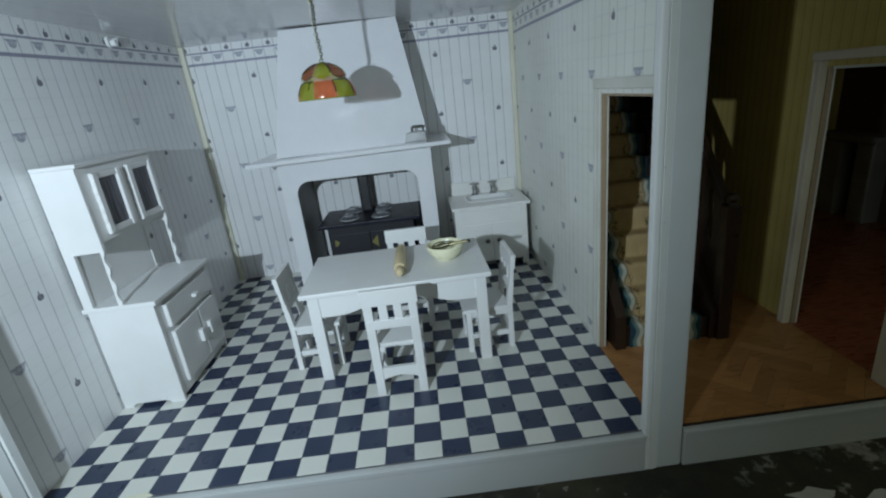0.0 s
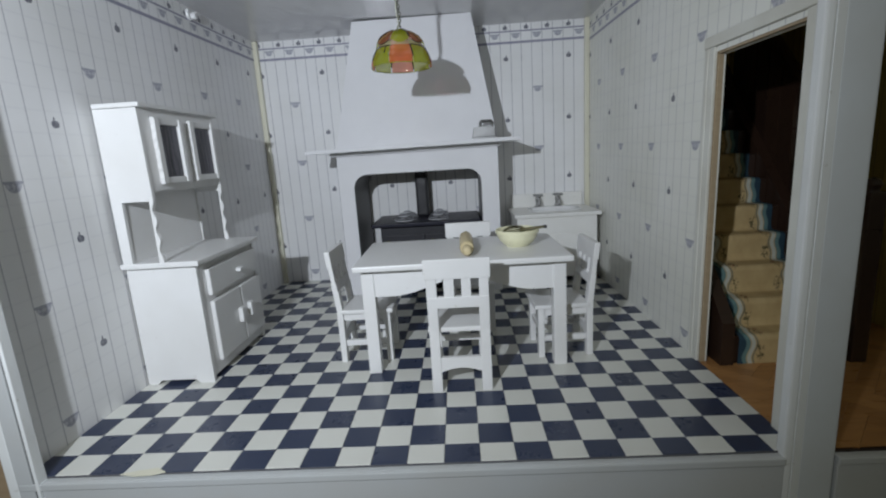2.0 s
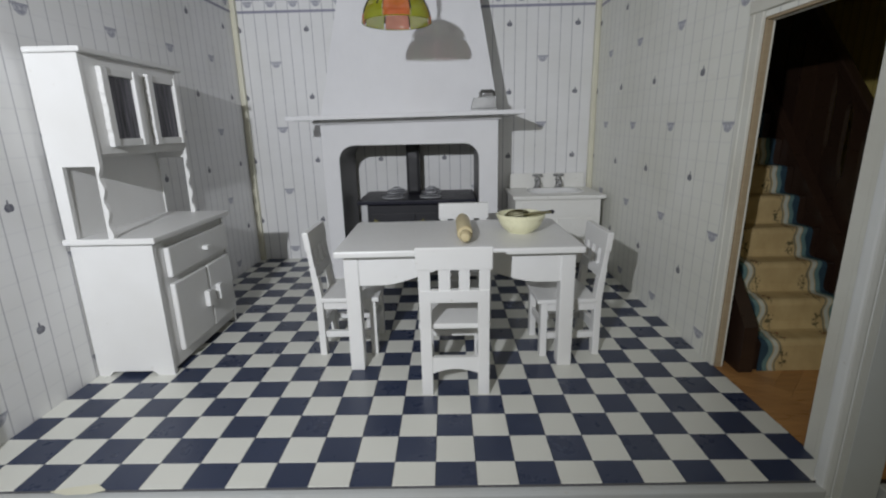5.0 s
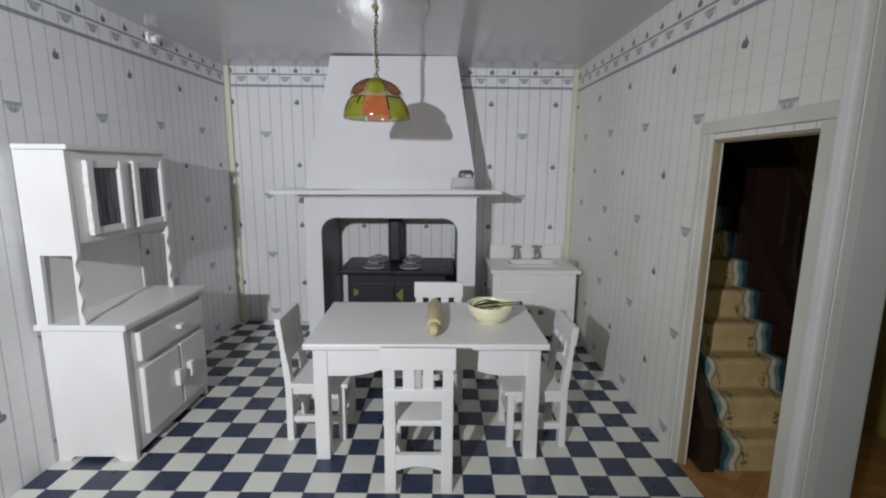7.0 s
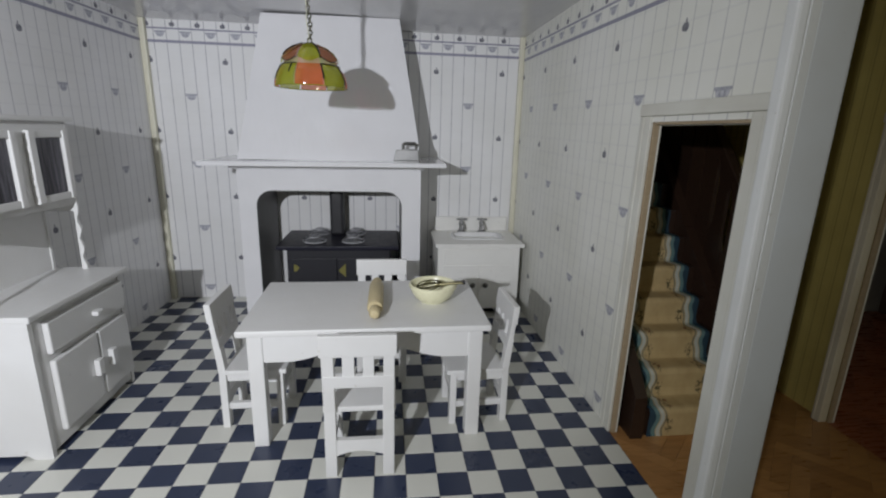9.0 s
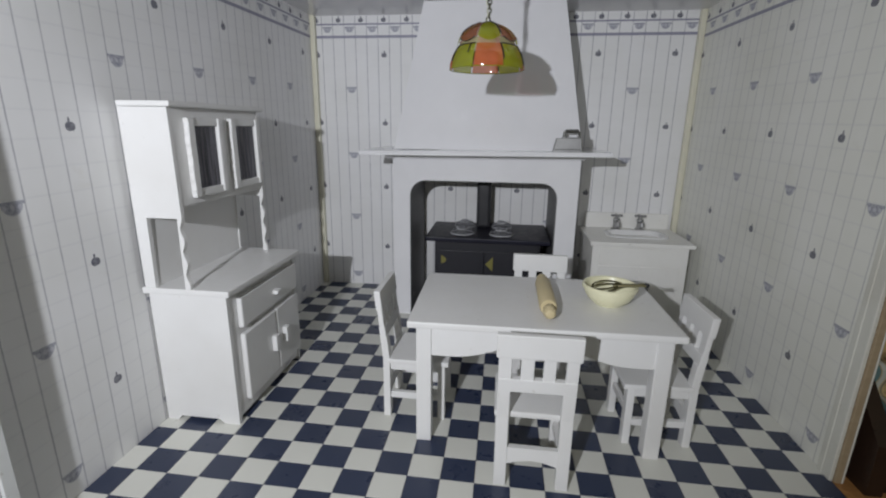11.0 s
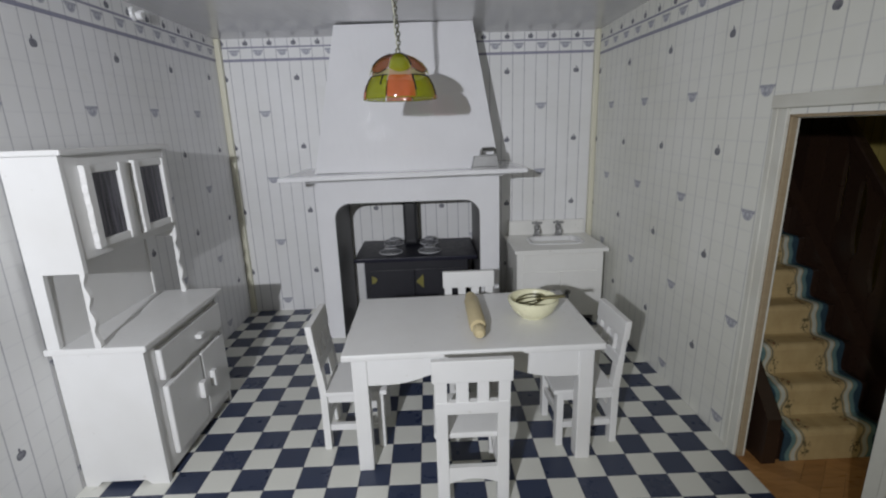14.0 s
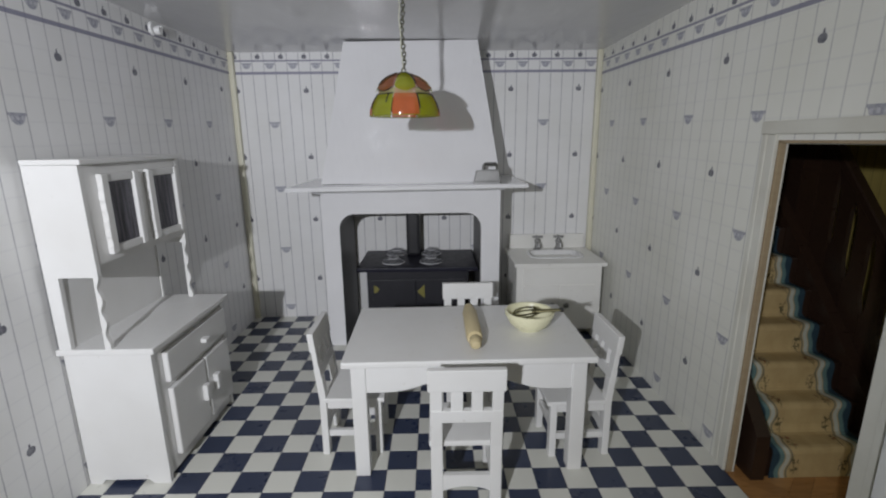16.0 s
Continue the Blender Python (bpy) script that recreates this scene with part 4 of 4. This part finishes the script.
# ---- on the table ----
pin = thing("rolling_pin", (2.388, -2.405, 0.812), "pale wooden rolling pin lying on the table", "rolling pin")
lay = Matrix.Translation((0, 0, 0.05)) @ Matrix.Rotation(radians(90), 4, "X")
part("barrel", moved(lathe([(0, -0.22), (0.045, -0.22), (0.05, -0.205), (0.05, 0.205), (0.045, 0.22), (0, 0.22)], 20), lay), PINE, pin, smooth=True)
for sgn in (-1, 1):
    prof = [(0.022, 0.215), (0.022, 0.228), (0.033, 0.242), (0.037, 0.275), (0.035, 0.305), (0.024, 0.325), (0.0, 0.332)]
    part("handle", moved(lathe([(r, z * sgn) for r, z in prof], 16), lay), PINE, pin, smooth=True)

mixing = thing("mixing_bowl", (2.775, -2.365, 0.812), "cream glazed mixing bowl standing on the table", "bowl")
part("bowl", moved(lathe([(0.0, 0.004), (0.085, 0.0), (0.092, 0.008), (0.128, 0.034), (0.154, 0.075), (0.160, 0.104), (0.170, 0.106), (0.172, 0.128), (0.166, 0.134), (0.156, 0.130), (0.146, 0.085), (0.118, 0.04), (0.07, 0.018), (0.0, 0.014)], 40), Matrix.Diagonal((0.95, 0.95, 0.95, 1))), CERAMIC, mixing, smooth=True)

whisk = thing("whisk", (2.79, -2.375, 0.893), "small dark wire whisk lying in the bowl", "whisk")
for side in (-0.010, 0.010):
    part("handle_wire", tube([(0.0, side * 0.6, 0.036), (0.08, -0.008 + side, 0.046), (0.19, -0.022 + side, 0.056)], 0.0085, 8), BRONZE, whisk, smooth=True)
part("end_cap", boxes(((0.178, -0.040, 0.045), (0.202, -0.004, 0.068)), bevel=0.007), PIPEBLACK, whisk, "dark end cap")
part("ferrule", tube([(0.01, -0.001, 0.037), (0.045, -0.005, 0.041)], 0.0155, 10), BRONZE, whisk, smooth=True)
for k in range(4):
    a = math.pi * k / 4
    loop = []
    for i in range(17):
        t = math.pi * 2 * i / 16
        along, wide = -0.125 + 0.17 * (0.5 + 0.5 * math.cos(t)), 0.048 * math.sin(t) * (0.6 + 0.4 * (0.5 - 0.5 * math.cos(t)))
        loop.append((along, wide * math.cos(a) + 0.005, wide * math.sin(a) + 0.036 + along * 0.15))
    part("wire", tube(loop[:-1], 0.0046, 5, True), BRONZE, whisk)

# ---- wall plug near the ceiling ----
plug = thing("wall_plug", (0.0, -1.375, 2.90), "small white plastic plug fixed on the wall border", "plug")
part("plate", moved(lathe([(0, 0.02), (0.045, 0.018), (0.05, 0.0)], 20), Matrix.Rotation(radians(90), 4, "Y")), PORCELAIN, plug, smooth=True)
part("socket", moved(lathe([(0, 0.06), (0.028, 0.058), (0.03, 0.02)], 16), Matrix.Translation((0, 0.02, -0.01)) @ Matrix.Rotation(radians(90), 4, "Y")), PORCELAIN, plug, smooth=True)
part("pin", moved(lathe([(0, 0.06), (0.012, 0.058), (0.014, 0.0)], 10), Matrix.Translation((0, 0.05, 0.02)) @ Matrix.Rotation(radians(90), 4, "Y")), PORCELAIN, plug)

# ---- hall: staircase with runner and banister ----
stairs = thing("staircase", (4.5, -2.83, 0), "dark wooden staircase with cream patterned carpet runner", "stairs")
RISE, RUN, NS = 0.195, 0.168, 14
TX0, TX1 = 4.12, 4.84


def at_stairs(bm):
    return moved(bm, Matrix.Translation((-4.5, 2.83, 0)))


for i in range(NS):
    y = -2.83 + RUN * i
    part("step", at_stairs(boxes(((TX0, y, 0.0 if i < 1 else RISE * i - 0.15), (TX1, y + RUN + 0.03, RISE * (i + 1))), bevel=0.006)), DARKWOOD, stairs)
    # runner over tread and riser, a thin bent sheet
    x0, x1 = 4.185, 4.775
    z0, z1 = RISE * i, RISE * (i + 1)
    foot = [(y - 0.016, 0.001)] if i == 0 else [(y - 0.060, z0 + 0.014), (y - 0.036, z0 + 0.018), (y - 0.022, z0 + 0.034)]
    prof = foot + [(y - 0.017, z0 + 0.065), (y - 0.020, z1 - 0.05), (y - 0.022, z1 - 0.022), (y - 0.018, z1 - 0.004), (y - 0.006, z1 + 0.009), (y + 0.012, z1 + 0.014), (y + RUN - 0.060, z1 + 0.014)]
    bm = bmesh.new()
    layer = bm.loops.layers.uv.verify()
    run = 0.363 * i
    rows = []
    for k, (py, pz) in enumerate(prof):
        if k:
            run += math.dist(prof[k], prof[k - 1])
        rows.append((bm.verts.new((x0, py, pz)), bm.verts.new((x1, py, pz)), run))
    for p, q in zip(rows, rows[1:]):
        f = bm.faces.new((p[0], p[1], q[1], q[0]))
        for loop, uv in zip(f.loops, ((0, p[2]), (1, p[2]), (1, q[2]), (0, q[2]))):
            loop[layer].uv = uv
    bm.normal_update()
    bmesh.ops.solidify(bm, geom=bm.faces[:], thickness=0.006)
    bmesh.ops.recalc_face_normals(bm, faces=bm.faces)
    part("carpet_runner", at_stairs(bm), CARPET, stairs, "cream runner with teal border")
string = [(-2.86, 0), (-2.86, 0.30), (-2.83 + RUN * NS, RISE * NS + 0.22), (-2.83 + RUN * NS, RISE * NS - 0.35), (-2.60, 0.0)]
part("string_board", at_stairs(prism(string, "x", TX0 - 0.058, TX0 + 0.025)), DARKWOOD, stairs)
part("string_board", at_stairs(prism([(-2.86, 0), (-2.86, 0.26), (-2.83 + RUN * NS, RISE * NS + 0.18), (-2.83 + RUN * NS, 0.0)], "x", TX1, TX1 + 0.11)), DARKWOOD, stairs)
newel = part("newel_post", at_stairs(boxes(((TX1 + 0.045, -2.90, 0), (TX1 + 0.15, -2.795, 1.13)), bevel=0.014)), DARKWOOD, stairs)
part("newel_cap", at_stairs(lathe([(0, 0.09), (0.035, 0.075), (0.05, 0.045), (0.035, 0.012), (0.04, 0.0)], 16, (TX1 + 0.0975, -2.847, 1.13))), DARKWOOD, newel)
slope = RISE / RUN
rail = [(-2.84, 1.02), (-2.84, 1.105), (-1.2, 1.105 + 1.64 * slope), (-1.2, 1.02 + 1.64 * slope)]
part("handrail", at_stairs(prism(rail, "x", TX1 + 0.06, TX1 + 0.135, 0.008)), DARKWOOD, stairs)
for i in range(9):
    y = -2.79 + RUN * i
    z0 = 0.10 + (y + 2.86) * slope
    z1 = 1.03 + (y + 2.84) * slope
    left, right = [], []
    for k in range(19):
        t = k / 18
        w = RUN * (0.49 if t < 0.35 or t > 0.93 else 0.49 - (0.19 if i < 4 else 0.04) * min(1.0, (t - 0.35) / 0.12, (0.93 - t) / 0.06))
        left.append((y + RUN / 2 - w, z0 + (z1 - z0) * t + (RUN / 2 - w) * slope))
        right.append((y + RUN / 2 + w, z0 + (z1 - z0) * t + (RUN / 2 + w) * slope))
    part("baluster", at_stairs(prism(left + right[::-1], "x", TX1 + 0.08, TX1 + 0.11)), DARKWOOD, stairs)

# ---- unlit room beyond: a pale mantelpiece, its colour darkened to look unlit ----
cab = thing("mantelpiece", (8.17, -0.68, 0), "pale mantelpiece, colour darkened to look unlit, against the end wall of the unlit room", "mantelpiece")
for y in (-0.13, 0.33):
    part("leg", boxes(((-0.10, y, 0), (0.12, y + 0.24, 0.98)), bevel=0.012), DIMPALE, cab)
part("lintel", boxes(((-0.08, -0.13, 0.98), (0.12, 0.57, 1.04)), bevel=0.01), DIMPALE, cab)
part("shelf", boxes(((-0.18, -0.24, 1.04), (0.12, 0.67, 1.085)), bevel=0.01), DIMPALE, cab)

shelf_case = thing("dark_cabinet", (8.10, -1.62, 0), "dark stained cabinet with a pale top edge painted as a glint", "cabinet")
part("body", boxes(((-0.13, -0.42, 0.06), (0.16, 0.30, 1.37)), bevel=0.01), DARKWOOD, shelf_case)
for y in (-0.40, 0.22):
    part("foot", boxes(((-0.12, y, 0), (-0.06, y + 0.06, 0.06)), bevel=0.008), DARKWOOD, shelf_case)
for y in (-0.40, -0.05):
    part("door", boxes(((-0.15, y, 0.10), (-0.131, y + 0.33, 1.32)), bevel=0.006), DARKWOOD, shelf_case)
# The top board is paler than the body in place of a glint.
part("top", boxes(((-0.17, -0.44, 1.37), (0.16, 0.31, 1.395)), bevel=0.005), DIMPALE, shelf_case, "top board painted pale as a glint")

# ---- torn scraps on the ground before the house ----
rnd = random.Random(5)
for k in range(7):
    x, y = 4.3 + 0.35 * k + rnd.uniform(-0.1, 0.1), -4.05 - rnd.uniform(0, 0.5)
    pts = [(x + rnd.uniform(0.06, 0.16) * math.cos(a), y + rnd.uniform(0.02, 0.06) * math.sin(a)) for a in (2 * math.pi * i / 9 for i in range(9))]
    solid("paper_scrap", prism(pts, "z", GZ + 0.001, GZ + 0.008), SPRIG, label="torn whitish paper scrap on the dark cloth", category="scrap", group="scraps on the ground")

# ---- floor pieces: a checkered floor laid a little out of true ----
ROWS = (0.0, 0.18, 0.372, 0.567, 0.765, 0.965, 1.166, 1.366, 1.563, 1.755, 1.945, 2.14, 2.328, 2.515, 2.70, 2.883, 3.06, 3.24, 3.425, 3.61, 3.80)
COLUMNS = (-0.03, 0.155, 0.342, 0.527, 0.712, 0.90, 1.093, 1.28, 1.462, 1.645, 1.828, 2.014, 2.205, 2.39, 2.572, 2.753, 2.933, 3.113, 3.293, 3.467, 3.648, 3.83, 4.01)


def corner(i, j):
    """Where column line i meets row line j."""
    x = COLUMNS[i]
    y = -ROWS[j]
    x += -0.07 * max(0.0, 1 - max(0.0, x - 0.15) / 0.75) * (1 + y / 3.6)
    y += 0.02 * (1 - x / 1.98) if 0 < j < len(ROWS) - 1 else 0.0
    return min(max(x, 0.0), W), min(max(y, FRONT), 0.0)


def tile_piece(bm, quad):
    """One tile with a thin eased edge, its top flush with the floor."""
    mx, my = sum(p[0] for p in quad) / 4, sum(p[1] for p in quad) / 4

    def ring(inset, z):
        return [bm.verts.new((x + math.copysign(inset, mx - x), y + math.copysign(inset, my - y), z)) for x, y in quad]

    low, high = ring(0.0008, -0.004), ring(0.0020, 0.0)
    bm.faces.new(high)
    for i in range(4):
        bm.faces.new((low[i], low[(i + 1) % 4], high[(i + 1) % 4], high[i]))


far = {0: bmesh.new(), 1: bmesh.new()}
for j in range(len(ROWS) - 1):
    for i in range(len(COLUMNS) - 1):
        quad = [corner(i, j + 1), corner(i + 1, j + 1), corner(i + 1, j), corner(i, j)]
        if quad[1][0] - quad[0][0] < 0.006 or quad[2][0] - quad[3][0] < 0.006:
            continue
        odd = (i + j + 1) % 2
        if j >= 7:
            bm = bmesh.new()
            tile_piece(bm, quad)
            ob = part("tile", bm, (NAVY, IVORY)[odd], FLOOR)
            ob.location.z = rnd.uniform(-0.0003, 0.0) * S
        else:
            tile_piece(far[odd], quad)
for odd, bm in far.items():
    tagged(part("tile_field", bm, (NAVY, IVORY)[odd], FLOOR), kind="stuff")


def herringbone(parent, x0, x1, y0, y1, mat, width, ratio=4):
    """Blocks laid in a herringbone set at 45 degrees, trimmed to the floor."""
    turn = Matrix.Translation(((x0 + x1) / 2, (y0 + y1) / 2, 0)) @ Matrix.Rotation(radians(45), 4, "Z")
    reach = int(math.hypot(x1 - x0, y1 - y0) / 2 / width) + ratio
    for i in range(-reach, reach):
        for j in range(-reach, reach):
            d = (i - j) % (2 * ratio)
            if d == 0:
                lo, hi = (i, j), (i + ratio, j + 1)
            elif d == 2 * ratio - 1:
                lo, hi = (i, j), (i + 1, j + ratio)
            else:
                continue
            bm = moved(grow(bmesh.new(), (lo[0] * width + 0.0006, lo[1] * width + 0.0006, -0.008), (hi[0] * width - 0.0006, hi[1] * width - 0.0006, 0.0)), turn)
            xs, ys = [v.co.x for v in bm.verts], [v.co.y for v in bm.verts]
            if max(xs) < x0 + 0.01 or min(xs) > x1 - 0.01 or max(ys) < y0 + 0.01 or min(ys) > y1 - 0.01:
                bm.free()
                continue
            for co, no, over in (((x0, 0, 0), (-1, 0, 0), min(xs) < x0), ((x1, 0, 0), (1, 0, 0), max(xs) > x1), ((0, y0, 0), (0, -1, 0), min(ys) < y0), ((0, y1, 0), (0, 1, 0), max(ys) > y1)):
                if over:
                    bmesh.ops.bisect_plane(bm, geom=bm.verts[:] + bm.edges[:] + bm.faces[:], plane_co=co, plane_no=no, clear_outer=True)
            if bm.faces:
                part("parquet_block", bm, mat, parent)
            else:
                bm.free()


herringbone(HALLFLOOR, W, HX1, FRONT, 0.0, PARQUET, 0.095)
herringbone(ROOMFLOOR, HX1, 8.275, FRONT, 0.0, REDPARQUET, 0.12)
